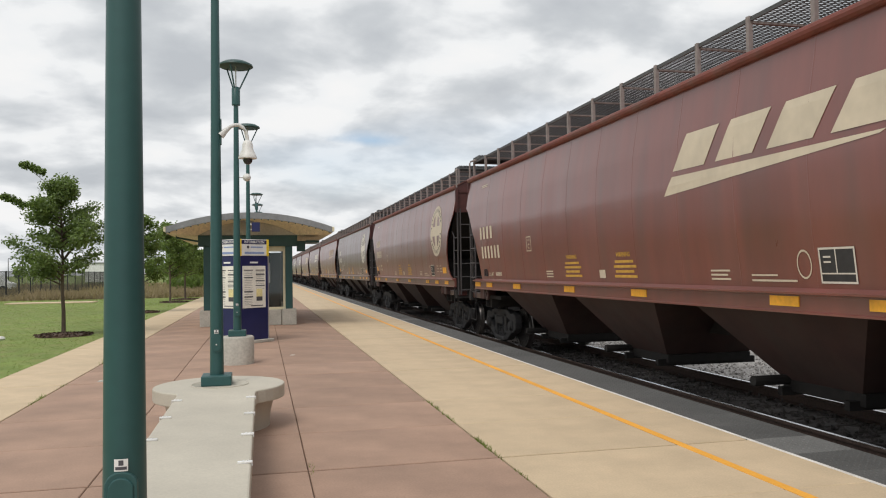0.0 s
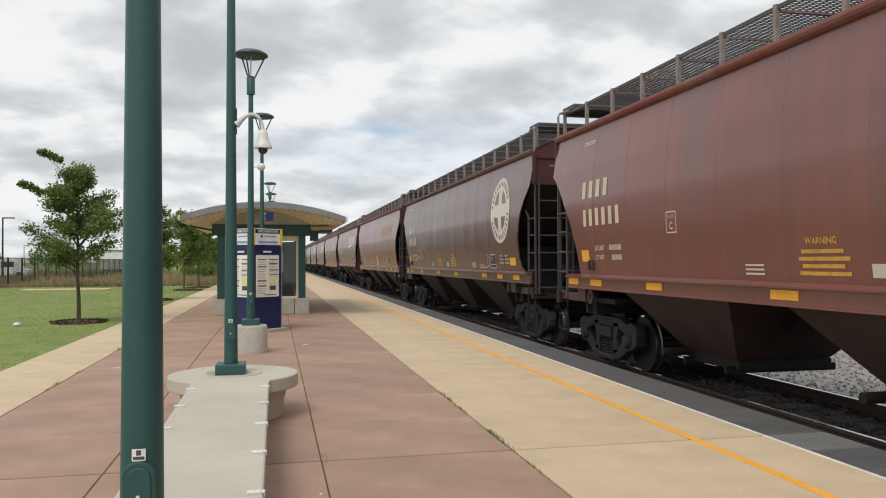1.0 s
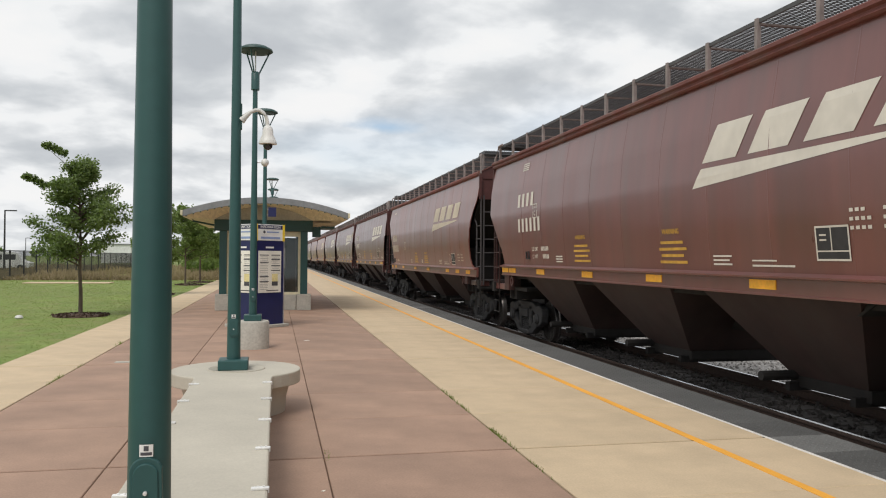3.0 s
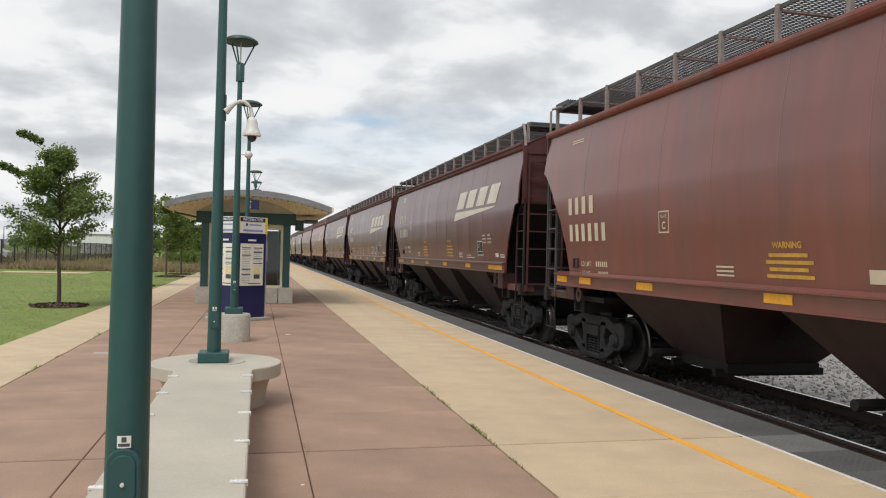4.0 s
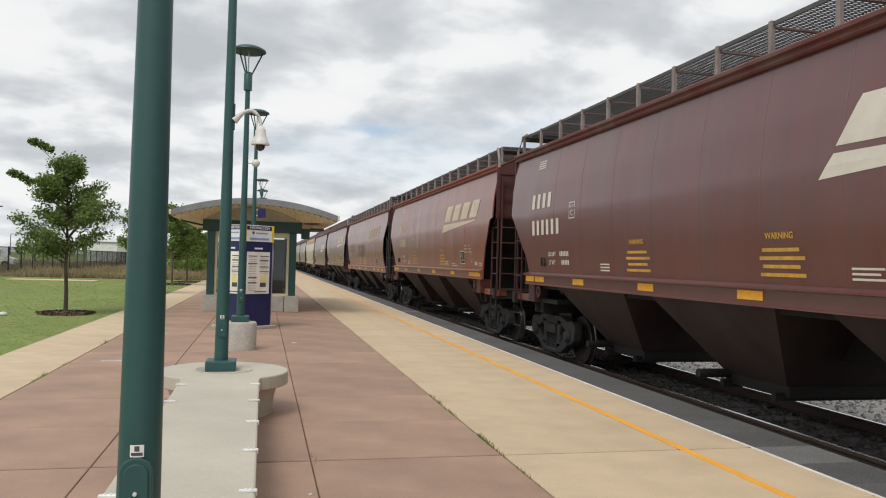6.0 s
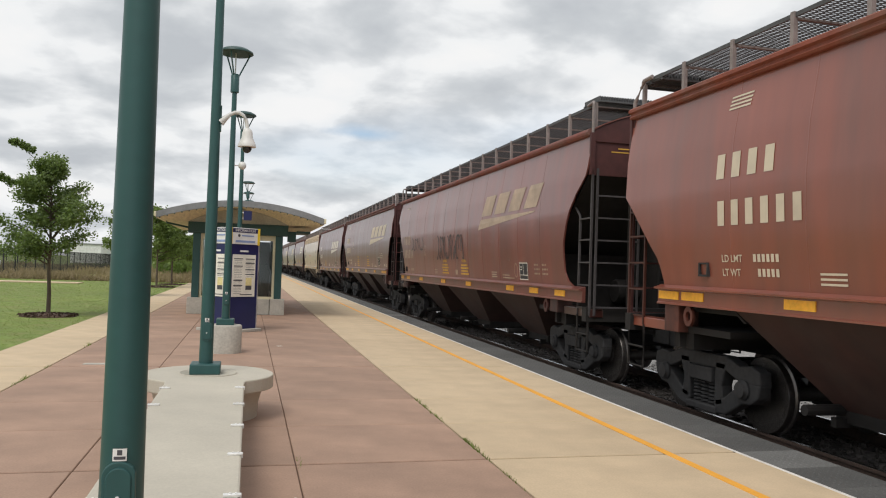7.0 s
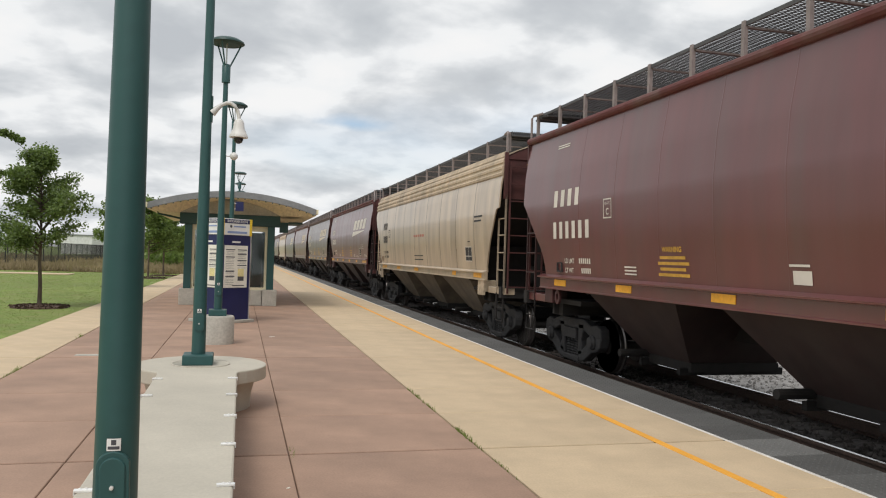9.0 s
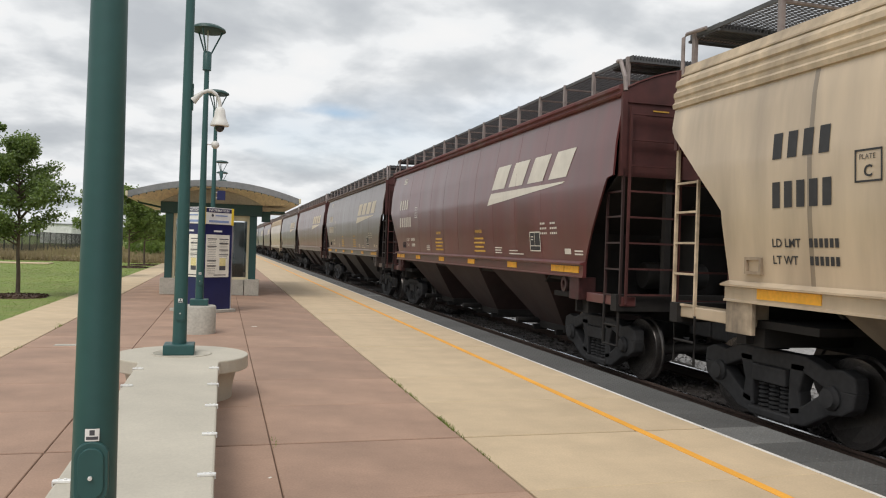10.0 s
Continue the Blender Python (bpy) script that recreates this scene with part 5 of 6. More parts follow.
def ladders(root):
    top = KIND["panel"]
    for s in (-1, 1):
        for e in (-1, 1):
            ya, yb = e * (HALF + 0.02), e * (HALF - 0.46)
            x = s * 1.445
            steps = [1.28, 1.66, 2.04, 2.42, 2.78]
            g = lattice((0.0, 0.48), (1.16, 2.80), steps, 0.035, lambda u, z, w: (x + w, ya - e * u, z))
            ladder = part("ladder", g, LADDER, root, "dark-blotched steel corner ladder")
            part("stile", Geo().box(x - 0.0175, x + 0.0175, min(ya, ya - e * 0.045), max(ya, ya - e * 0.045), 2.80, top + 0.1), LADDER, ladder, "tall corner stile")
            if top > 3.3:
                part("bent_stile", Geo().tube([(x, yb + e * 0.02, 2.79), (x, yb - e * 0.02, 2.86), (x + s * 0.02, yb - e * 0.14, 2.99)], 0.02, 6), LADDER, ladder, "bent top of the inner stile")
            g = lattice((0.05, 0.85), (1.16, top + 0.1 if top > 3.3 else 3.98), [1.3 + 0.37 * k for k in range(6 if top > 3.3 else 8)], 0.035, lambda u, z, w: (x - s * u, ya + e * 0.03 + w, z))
            part("end_ladder", g, LADDER if top > 3.3 else CAR_END, root, "dark steel end ladder")
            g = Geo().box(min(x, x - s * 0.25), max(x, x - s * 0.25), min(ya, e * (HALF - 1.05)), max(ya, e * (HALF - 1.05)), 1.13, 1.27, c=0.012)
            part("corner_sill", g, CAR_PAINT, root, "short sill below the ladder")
            g = Geo().tube([(x, ya - e * 0.05, 1.16), (x, ya - e * 0.05, 0.56), (x, yb, 0.56), (x, yb, 1.16)], 0.022, 6).tube([(x, ya - e * 0.05, 0.84), (x, yb, 0.84)], 0.016, 6)
            part("sill_step", g, UNDER, root, "hanging sill step")
            # bolster end under the sill, and a towing loop of cast steel beside it
            yj, xo, s0 = e * (HALF - 1.33), s * 1.53, KIND["sill"][0]
            g = Geo().box(min(xo - s * 0.3, xo), max(xo - s * 0.3, xo), yj - 0.17, yj + 0.17, 1.14, s0 + 0.005, c=0.01)
            if KIND["eave"] is BANDED:
                g.box(min(xo - s * 0.05, xo), max(xo - s * 0.05, xo), min(e * (HALF - 1.17), e * (HALF - 1.6)), max(e * (HALF - 1.17), e * (HALF - 1.6)), 1.06, 1.6)
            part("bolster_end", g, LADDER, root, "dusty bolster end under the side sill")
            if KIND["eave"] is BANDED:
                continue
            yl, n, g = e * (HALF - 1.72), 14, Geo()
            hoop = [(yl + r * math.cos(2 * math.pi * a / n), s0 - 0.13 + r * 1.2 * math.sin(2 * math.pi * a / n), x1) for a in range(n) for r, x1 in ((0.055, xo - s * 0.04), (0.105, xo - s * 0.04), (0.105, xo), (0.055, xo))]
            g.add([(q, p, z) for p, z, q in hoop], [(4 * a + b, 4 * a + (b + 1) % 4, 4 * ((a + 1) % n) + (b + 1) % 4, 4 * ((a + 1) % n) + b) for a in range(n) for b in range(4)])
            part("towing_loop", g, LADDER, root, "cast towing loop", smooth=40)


def truck(root, yc):
    t = part("truck", Geo().box(-1.05, 1.05, -0.16, 0.16, 0.55, 0.80, c=0.02), TRUCK, root, "two-axle truck with cast side frames")
    t.location = (0, yc, 0)
    for s in (-1, 1):
        x = s * 1.0
        # top chord, sloping bottom chords and two columns leave the windows free
        g = Geo()
        g.prism([(-1.20, 0.60), (-1.18, 0.76), (-1.02, 0.82), (-0.80, 0.79), (-0.52, 0.88), (0.52, 0.88), (0.80, 0.79), (1.02, 0.82), (1.18, 0.76), (1.20, 0.60), (0.84, 0.58), (0.50, 0.70), (-0.50, 0.70), (-0.84, 0.58)], x - 0.085, x + 0.085, "x")
        for q in (-1, 1):
            g.prism([(q * 1.20, 0.61), (q * 0.86, 0.63), (q * 0.78, 0.56), (q * 0.48, 0.36), (q * 0.30, 0.32), (q * 0.30, 0.13), (q * 0.52, 0.15), (q * 0.86, 0.34), (q * 1.02, 0.36), (q * 1.16, 0.45)], x - 0.085, x + 0.085, "x")
            g.prism([(q * 0.28, 0.22), (q * 0.48, 0.26), (q * 0.43, 0.50), (q * 0.54, 0.80), (q * 0.30, 0.80), (q * 0.28, 0.60)], x - 0.085, x + 0.085, "x")
        g.box(x - 0.11, x + 0.11, -0.34, 0.34, 0.12, 0.22)
        part("side_frame", g, TRUCK, t, "cast steel side frame", bevel=0.022)
        g = Geo()
        for yy in (-0.17, 0.0, 0.17):
            for c in range(6):
                g.lathe([(0.05, 0.0), (0.075, 0.012), (0.075, 0.028), (0.05, 0.04)], 10, (x, yy, 0.225 + 0.048 * c))
        g.box(x - 0.12, x + 0.12, -0.27, 0.27, 0.515, 0.70, c=0.015)
        part("spring_nest", g, TRUCK, t, "coil spring nest", kind="stuff")
        for q in (-1, 1):
            g = Geo().lathe([(0.125, 0), (0.125, s * 0.03), (0.10, s * 0.05), (0.095, s * 0.075), (0.04, s * 0.085)], 16, (x + s * 0.08, q * 0.89, 0.52), "x")
            part("bearing_cap", g, TRUCK, t, "round bearing end cap", smooth=40)
    for q in (-1, 1):
        w = part("wheelset", Geo().lathe([(0.075, -0.86), (0.085, -0.5), (0.085, 0.5), (0.075, 0.86)], 12, (0, 0, 0), "x"), WHEEL, t, "pair of steel wheels on an axle", smooth=40)
        g = Geo()
        g.lathe([(0.075, -0.86), (0.085, -0.5), (0.085, 0.5), (0.075, 0.86)], 12, (0, 0, 0), "x")
        for s in (-1, 1):
            g.lathe([(0.10, s * 0.84), (0.13, s * 0.82), (0.15, s * 0.765), (0.36, s * 0.745), (0.385, s * 0.80), (0.452, s * 0.80)], 36, (0, 0, 0), "x", 0)
            g.lathe([(0.452, s * 0.80), (0.457, s * 0.79), (0.459, s * 0.72), (0.485, s * 0.705), (0.485, s * 0.68), (0.38, s * 0.68), (0.36, s * 0.71), (0.15, s * 0.71), (0.1, s * 0.66)], 36, (0, 0, 0), "x", 1)
        w.data = g.mesh("wheelset", [WHEEL, WHEEL_RIM], 40)
        w.location = (0, q * 0.89, 0.459)
    return t


# one dark red for the ends of every car
CAR_END = material("dark_red_end_paint", (0.075, 0.023, 0.021), 0.65, grain=5, vary=0.2, stain_amt=0.3)
WHEEL_RIM = material("worn_wheel_rim", (0.13, 0.12, 0.115), 0.35, 0.9, grain=20, vary=0.2, bump=0)


# markings lie on the curved side, 4 mm proud
def on_side(u, z, lift=0.005):
    """u runs from the car's far end towards the camera, as a reader beside it sees it."""
    dip = 0.0 if KIND["eave"] is BANDED else buckle(HALF - u, z, -1)
    return (-(side_x(z) + lift + dip), HALF - u, z)


def bars(rows, lift=0.006):
    g = Geo()
    for u0, u1, z0, z1 in rows:
        n = max(1, int((z1 - z0) / 0.15))
        for k in range(n):
            za, zb = z0 + (z1 - z0) * k / n, z0 + (z1 - z0) * (k + 1) / n
            g.add([on_side(u0, za, lift), on_side(u1, za, lift), on_side(u1, zb, lift), on_side(u0, zb, lift)], [(0, 1, 2, 3)])
    return g


def quad_side(g, pts, lift=0.006, n=5):
    """A four-cornered patch (u, z): low left, low right, high right, high left."""
    a, b, c, d = [Vector(p) for p in pts]
    for k in range(n):
        p, q, r, s = a.lerp(d, k / n), b.lerp(c, k / n), b.lerp(c, (k + 1) / n), a.lerp(d, (k + 1) / n)
        g.add([on_side(p.x, p.y, lift), on_side(q.x, q.y, lift), on_side(r.x, r.y, lift), on_side(s.x, s.y, lift)], [(0, 1, 2, 3)])


def swoosh_logo(root, mat, u0=9.75, z0=2.80):
    """Four slanted blocks over a tapered bar; plain shapes in the mark's colour."""
    g = Geo()
    for k in range(12):
        a, b = k / 12, (k + 1) / 12
        quad_side(g, [(u0 + 3.72 * a, z0 + 0.21 * a), (u0 + 3.72 * b, z0 + 0.21 * b), (u0 + 0.20 + 3.60 * b, z0 + 0.24), (u0 + 0.20 + 3.60 * a, z0 + 0.24)], n=2)
    bar = part("emblem_bar", g, mat, root, "pale tapered emblem bar")
    for k in range(4):
        a, w, lean, za, zb = u0 + 0.22 + k * 0.965, 0.72, 0.30, z0 + 0.31, z0 + 0.76
        g = Geo()
        quad_side(g, [(a, za), (a + w, za), (a + w + lean, zb), (a + lean, zb)], n=5)
        part("emblem_block", g, mat, bar, "pale slanted block")


def roundel(root, mat, u0=14.33, z0=3.07, r=0.78):
    g = Geo()

    def disc(r0, r1, a0, a1, n=6):
        for k in range(n):
            a, b = a0 + (a1 - a0) * k / n, a0 + (a1 - a0) * (k + 1) / n
            p = [(u0 + q * math.cos(c), z0 + q * math.sin(c)) for q, c in ((r0, a), (r1, a), (r1, b), (r0, b))]
            quad_side(g, p, n=2)
    disc(r * 0.64, r, 0, 2 * math.pi, 48)
    quad_side(g, [(u0 - 0.49, z0 - 0.15), (u0 + 0.49, z0 - 0.15), (u0 + 0.49, z0 + 0.15), (u0 - 0.49, z0 + 0.15)], n=3)
    quad_side(g, [(u0 - 0.15, z0 - 0.49), (u0 + 0.15, z0 - 0.49), (u0 + 0.15, z0 + 0.49), (u0 - 0.15, z0 + 0.49)], n=6)
    ob = part("round_emblem", g, mat, root, "round pale emblem with a cross")
    g = Geo()
    for k in range(30):
        if k % 15 in (0, 1):
            continue
        c = k * math.pi / 15
        for q0, q1, c0, c1 in ((r * 0.76, r * 0.90, c, c + 0.07),):
            quad_side(g, [(u0 + q * math.cos(d), z0 + q * math.sin(d)) for q, d in ((q0, c0), (q1, c0), (q1, c1), (q0, c1))], lift=0.009, n=1)
    part("ring_mark", g, DECAL_BLACK, ob, "dark marks round the ring", kind="stuff")


def side_text(root, name, body, u, z, size, mat, bold=0.0):
    vs, fs = text_geo(body, size, bold)
    part(name, Geo().add([on_side(u + p[0], z + p[1], 0.007) for p in vs], fs), mat, root, kind="stuff" if " " in body else "")


MARKS = {
    "round": dict(own=(1.35, 2.62), num=(1.38, 2.16), plate=(4.50, 2.24), warn=(6.75, 8.75), panel=(13.30, 1.68), ring=(13.08, 1.87), logo=10.45),
    "slant": dict(own=(1.43, 3.02), num=(1.47, 2.49), plate=(3.39, 2.74), warn=(5.6, 8.85), panel=(12.12, 1.88), logo=9.82),
    "wave": dict(own=(1.62, 2.83), num=(1.60, 2.28), plate=(3.55, 2.56), warn=(5.1,), panel=(11.8, 1.72), logo=9.35, emblem_z=2.56),
}
# what single cars have otherwise
SPECIAL = {
    0: dict(own=(1.42, 2.60), num=(1.50, 2.13), plate=(4.82, 2.22)),
    1: dict(own=(1.55, 2.94), num=(1.58, 2.46), warn=(7.2, 9.2)),
    2: dict(own=(1.55, 2.94), num=(1.58, 2.46)),
    4: dict(own=(2.36, 3.02), num=(2.40, 2.47)),
    9: dict(own=(2.36, 3.02), num=(2.40, 2.47), plate=(5.05, 2.71), warn=(5.0, 9.5), logo=9.95, ring=(13.25, 2.08)),
    11: dict(plate=(3.9, 2.72)),
}


def stencils(root, mat, kind, k):
    """Owner's mark and serial as plain bars, data lines, warnings."""
    at = {**MARKS[kind], **SPECIAL.get(k, {})}
    low = KIND["sill"][1]
    u, z = at["own"]
    part("owner_mark", bars([(u + 0.29 * j, u + 0.29 * j + 0.15, z, z + 0.29) for j in range(4)]), mat, root, "four plain bars for the owner's mark", kind="stuff")
    un, zn = at["num"]
    part("serial_mark", bars([(un + 0.26 * j, un + 0.26 * j + 0.13, zn, zn + 0.29) for j in range(6)]), mat, root, "plain bars for the serial number", kind="stuff")
    zw = zn - 0.42
    uw = un + (0.85 if kind == "slant" and k != 9 else 0.05 if k == 9 else 0.42)
    side_text(root, "weight_line", "LD LMT", uw, zw, 0.115, mat, 0.002)
    side_text(root, "weight_line", "LT WT", uw, zw - 0.16, 0.115, mat, 0.002)
    part("weight_bar", bars([(uw + 0.58 + 0.075 * j, uw + 0.58 + 0.075 * j + 0.05, zw, zw + 0.085) for j in range(6)]), mat, root, "bars for the load figures", kind="stuff")
    part("weight_bar", bars([(uw + 0.65 + 0.075 * j, uw + 0.65 + 0.075 * j + 0.05, zw - 0.16, zw - 0.075) for j in range(5)]), mat, root, "bars for the weight figures", kind="stuff")
    u, z = at["plate"]
    part("plate_box", bars([(u, u + 0.27, z, z + 0.018), (u, u + 0.27, z + 0.282, z + 0.30), (u, u + 0.018, z, z + 0.30), (u + 0.252, u + 0.27, z, z + 0.30)]), mat, root, "thin outlined plate box")
    side_text(root, "plate_word", "PLATE", u + 0.045, z + 0.205, 0.062, mat)
    side_text(root, "plate_letter", "C", u + 0.085, z + 0.055, 0.14, mat, 0.003)
    # small data lines
    up, zp = at["panel"]
    b = low + 0.08
    rows = [(at["warn"][0] - 0.95, at["warn"][0] - 0.6, b + 0.05 * j, b + 0.022 + 0.05 * j) for j in range(3)]
    rows += [(up - 1.9, up - 1.5 - 0.05 * (j % 2), b + 0.05 * j, b + 0.022 + 0.05 * j) for j in range(3)]
    rows += [(up - 1.1, up - 0.35, b - 0.01, b + 0.012), (up - 1.1, up - 0.65, b + 0.05, b + 0.068)]
    du, dz = (0.5, 0.30) if kind == "slant" else (0.85, 0.12)
    rows += [(up + du + 0.075 * i + 0.42 * j, up + du + 0.05 + 0.075 * i + 0.42 * j, zp + dz + 0.085 * q, zp + dz + 0.034 + 0.085 * q) for j in range(2) for q in range(3) for i in range(4) if i + q < 5]
    if kind == "round":
        rows += [(8.2, 8.42, b, b + 0.13)]
    elif kind == "slant":
        rows += [(13.58, 13.82, b + 0.03, b + 0.12), (13.95, 14.25, b + 0.02, b + 0.045), (13.95, 14.25, b + 0.07, b + 0.095)]
    else:
        rows += [(7.7, 7.97, b, b + 0.14), (7.65, 7.95, b + 0.18, b + 0.205)]
    uo, zo = at["own"]
    if kind == "slant":
        rows += [(uo + 0.1 + 0.01 * j, uo + 0.5 + 0.01 * j, 3.83 + 0.045 * j, 3.852 + 0.045 * j) for j in range(4)]
    else:
        rows += [(uo - 0.1, uo + 0.4, 3.88 + 0.04 * j, 3.90 + 0.04 * j) for j in range(2)]
    part("data_line", bars(rows), mat, root, "small white data lines", kind="stuff")
    uc, zc = un - 0.42 if k == 9 else un + 0.45 if kind == "slant" else un + 0.1, 1.95 if kind == "slant" else 1.78
    xs = -side_x(zc)
    g = Geo()
    for u0, u1, z0, z1 in ((0, 0.2, 0, 0.025), (0, 0.025, 0.025, 0.15), (0.175, 0.2, 0.025, 0.15), (0, 0.2, 0.15, 0.17)):
        g.box(xs - 0.03, xs + 0.02, HALF - uc - u1, HALF - uc - u0, zc - 0.08 + z0, zc - 0.08 + z1)
    part("card_holder", g, TRUCK, root, "small steel card holder", kind="stuff")
    for u in at["warn"]:
        side_text(root, "warning_word", "WARNING", u + 0.12, b + 0.42 if kind == "slant" else b + 0.33, 0.095, DECAL_YELLOW, 0.003)
        gap = 0.09 if kind == "slant" else 0.075
        part("warning_line", bars([(u + 0.05 * (j % 2), u + 0.74 - 0.08 * (j % 2), b + 0.01 + gap * j, b + 0.05 + gap * j) for j in range(4)]), DECAL_YELLOW, root, "yellow warning lines", kind="stuff")
    # black data panel with a white frame
    u, z = up, zp
    part("data_panel", bars([(u, u + 0.48, z, z + 0.35)], 0.005), DECAL_BLACK, root, "black data panel")
    part("panel_frame", bars([(u, u + 0.48, z, z + 0.02), (u, u + 0.48, z + 0.33, z + 0.35), (u, u + 0.02, z, z + 0.35), (u + 0.46, u + 0.48, z, z + 0.35), (u + 0.22, u + 0.235, z + 0.1, z + 0.35),
                              (u + 0.06, u + 0.16, z + 0.25, z + 0.268), (u + 0.06, u + 0.16, z + 0.20, z + 0.218), (u, u + 0.48, z + 0.09, z + 0.104)], 0.008), DECAL_WHITE, root, "white frame lines", kind="stuff")
    if "ring" in at:
        g, (ur, zr) = Geo(), at["ring"]
        for j in range(18):
            p, q = j * math.pi / 9, (j + 1) * math.pi / 9
            quad_side(g, [(ur + w * 0.11 * math.cos(c), zr + w * 0.15 * math.sin(c)) for w, c in ((0.86, p), (1, p), (1, q), (0.86, q))], n=1)
        part("data_ring", g, mat, root, "thin outlined ring")
    return at


def reflectors(root, pattern):
    z = (KIND["sill"][0] + KIND["sill"][1]) / 2
    for u, w in pattern:
        part("reflector", Geo().box(-1.556, -1.54, HALF - u - w, HALF - u, z - 0.055, z + 0.05), REFLECTOR, root, "amber reflector strip")


def graffiti(root, mat, strokes, w=0.05):
    """Scrawled strokes (u, z) sprayed on the side."""
    g = Geo()
    for st in strokes:
        for (ua, za), (ub, zb) in zip(st, st[1:]):
            d = Vector((ub - ua, zb - za)).normalized() * (w / 2)
            nx, nz = -d.y, d.x
            quad_side(g, [(ua - nx - d.x * .4, za - nz - d.y * .4), (ub - nx + d.x * .4, zb - nz + d.y * .4), (ub + nx + d.x * .4, zb + nz + d.y * .4), (ua + nx - d.x * .4, za + nz - d.y * .4)], 0.011, 3)
    part("graffiti", g, mat, root, "sprayed scrawl", kind="stuff")


def scrawl(rnd, u0, u1, z0, z1, n):
    """Looping strokes that fill a patch, no letters."""
    out, u, step = [], u0, (u1 - u0) / n
    for k in range(n):
        cu, rz = u0 + step * (k + 0.5), (z1 - z0)
        pts = [(cu + step * 0.55 * math.sin(j * 0.9 + k), z0 + rz * (0.5 + 0.48 * math.cos(j * 0.75 + k * 1.7)) * rnd.uniform(0.85, 1.0)) for j in range(6)]
        out.append(pts)
    return out


def build_car(kind, label):
    set_kind(kind)
    root = thing("covered_hopper_car", label, "train car", "hopper cars of the train")
    car_body(root)
    roof_gear(root)
    ladders(root)
    truck(root, -(HALF - 1.37))
    truck(root, HALF - 1.37)
    return root


BUILT = {kind: build_car(kind, "covered hopper car") for kind in KINDS}

SOOTY = (0.108, 0.043, 0.036)
RED_BROWN = (0.158, 0.052, 0.044)
# distant-car paint greyed to put the grazing sky sheen into its colour
SHEEN_BROWN = (0.135, 0.092, 0.076)
RED, BROWN, DARK, MAROON, ORANGE, PALE = (0.190, 0.054, 0.041), (0.150, 0.066, 0.052), (0.090, 0.052, 0.042), (0.122, 0.033, 0.032), (0.235, 0.062, 0.036), (0.56, 0.445, 0.315)
AMBER_A = [(0.80, 0.45), (1.80, 0.45), (3.85, 0.46), (6.75, 0.46), (9.35, 0.46), (12.55, 0.46), (13.95, 0.46), (15.25, 0.46)]
AMBER_B = [(1.04, 0.48), (1.60, 0.48), (3.55, 0.46), (6.0, 0.46), (8.45, 0.47), (11.0, 0.48), (13.1, 0.5), (13.63, 0.52)]
AMBER_C = [(1.64, 0.48), (3.95, 0.46), (6.35, 0.46), (8.9, 0.46), (11.4, 0.46), (13.4, 0.5)]
# kind, paint, emblem, emblem paint, what sets the car apart
CARS = {
    -1: ("round", RED, "block", DECAL_CREAM, "faded red-brown"),
    0: ("round", RED, "block", DECAL_CREAM, "faded red-brown"),
    1: ("round", RED, "round", DECAL_CREAM, "faded red-brown"),
    2: ("round", SOOTY, "round", DECAL_WHITE, "dusty dark brown"),
    3: ("round", RED, "block", DECAL_FADED, "faded red-brown scrawled"),
    4: ("slant", RED_BROWN, "block", DECAL_WHITE, "red-brown"),
    5: ("round", RED, "block", DECAL_CREAM, "faded red-brown"),
    6: ("slant", MAROON, "block", DECAL_WHITE, "dark maroon"),
    7: ("slant", MAROON, "block", DECAL_WHITE, "graffiti-marked dark maroon"),
    8: ("slant", MAROON, "block", DECAL_WHITE, "dark maroon"),
    9: ("slant", ORANGE, "block", DECAL_CREAM, "rusty orange-red"),
    10: ("round", RED, "block", DECAL_FADED, "graffiti-marked red-brown"),
    11: ("slant", RED_BROWN, "block", DECAL_CREAM, "faded red-brown"),
    12: ("wave", MAROON, "block", DECAL_WHITE, "clean dark maroon"),
    13: ("banded", PALE, "", DECAL_BLACK, "pale beige"),
    14: ("slant", MAROON, "block", DECAL_WHITE, "dark maroon"),
    18: ("banded", PALE, "", DECAL_BLACK, "pale beige"),
    22: ("banded", PALE, "", DECAL_BLACK, "pale beige"),
}
MOVERS = []
END_WORDS = {"round": "rounded ends", "slant": "slanted ends", "wave": "curved ends", "banded": "a banded eave"}


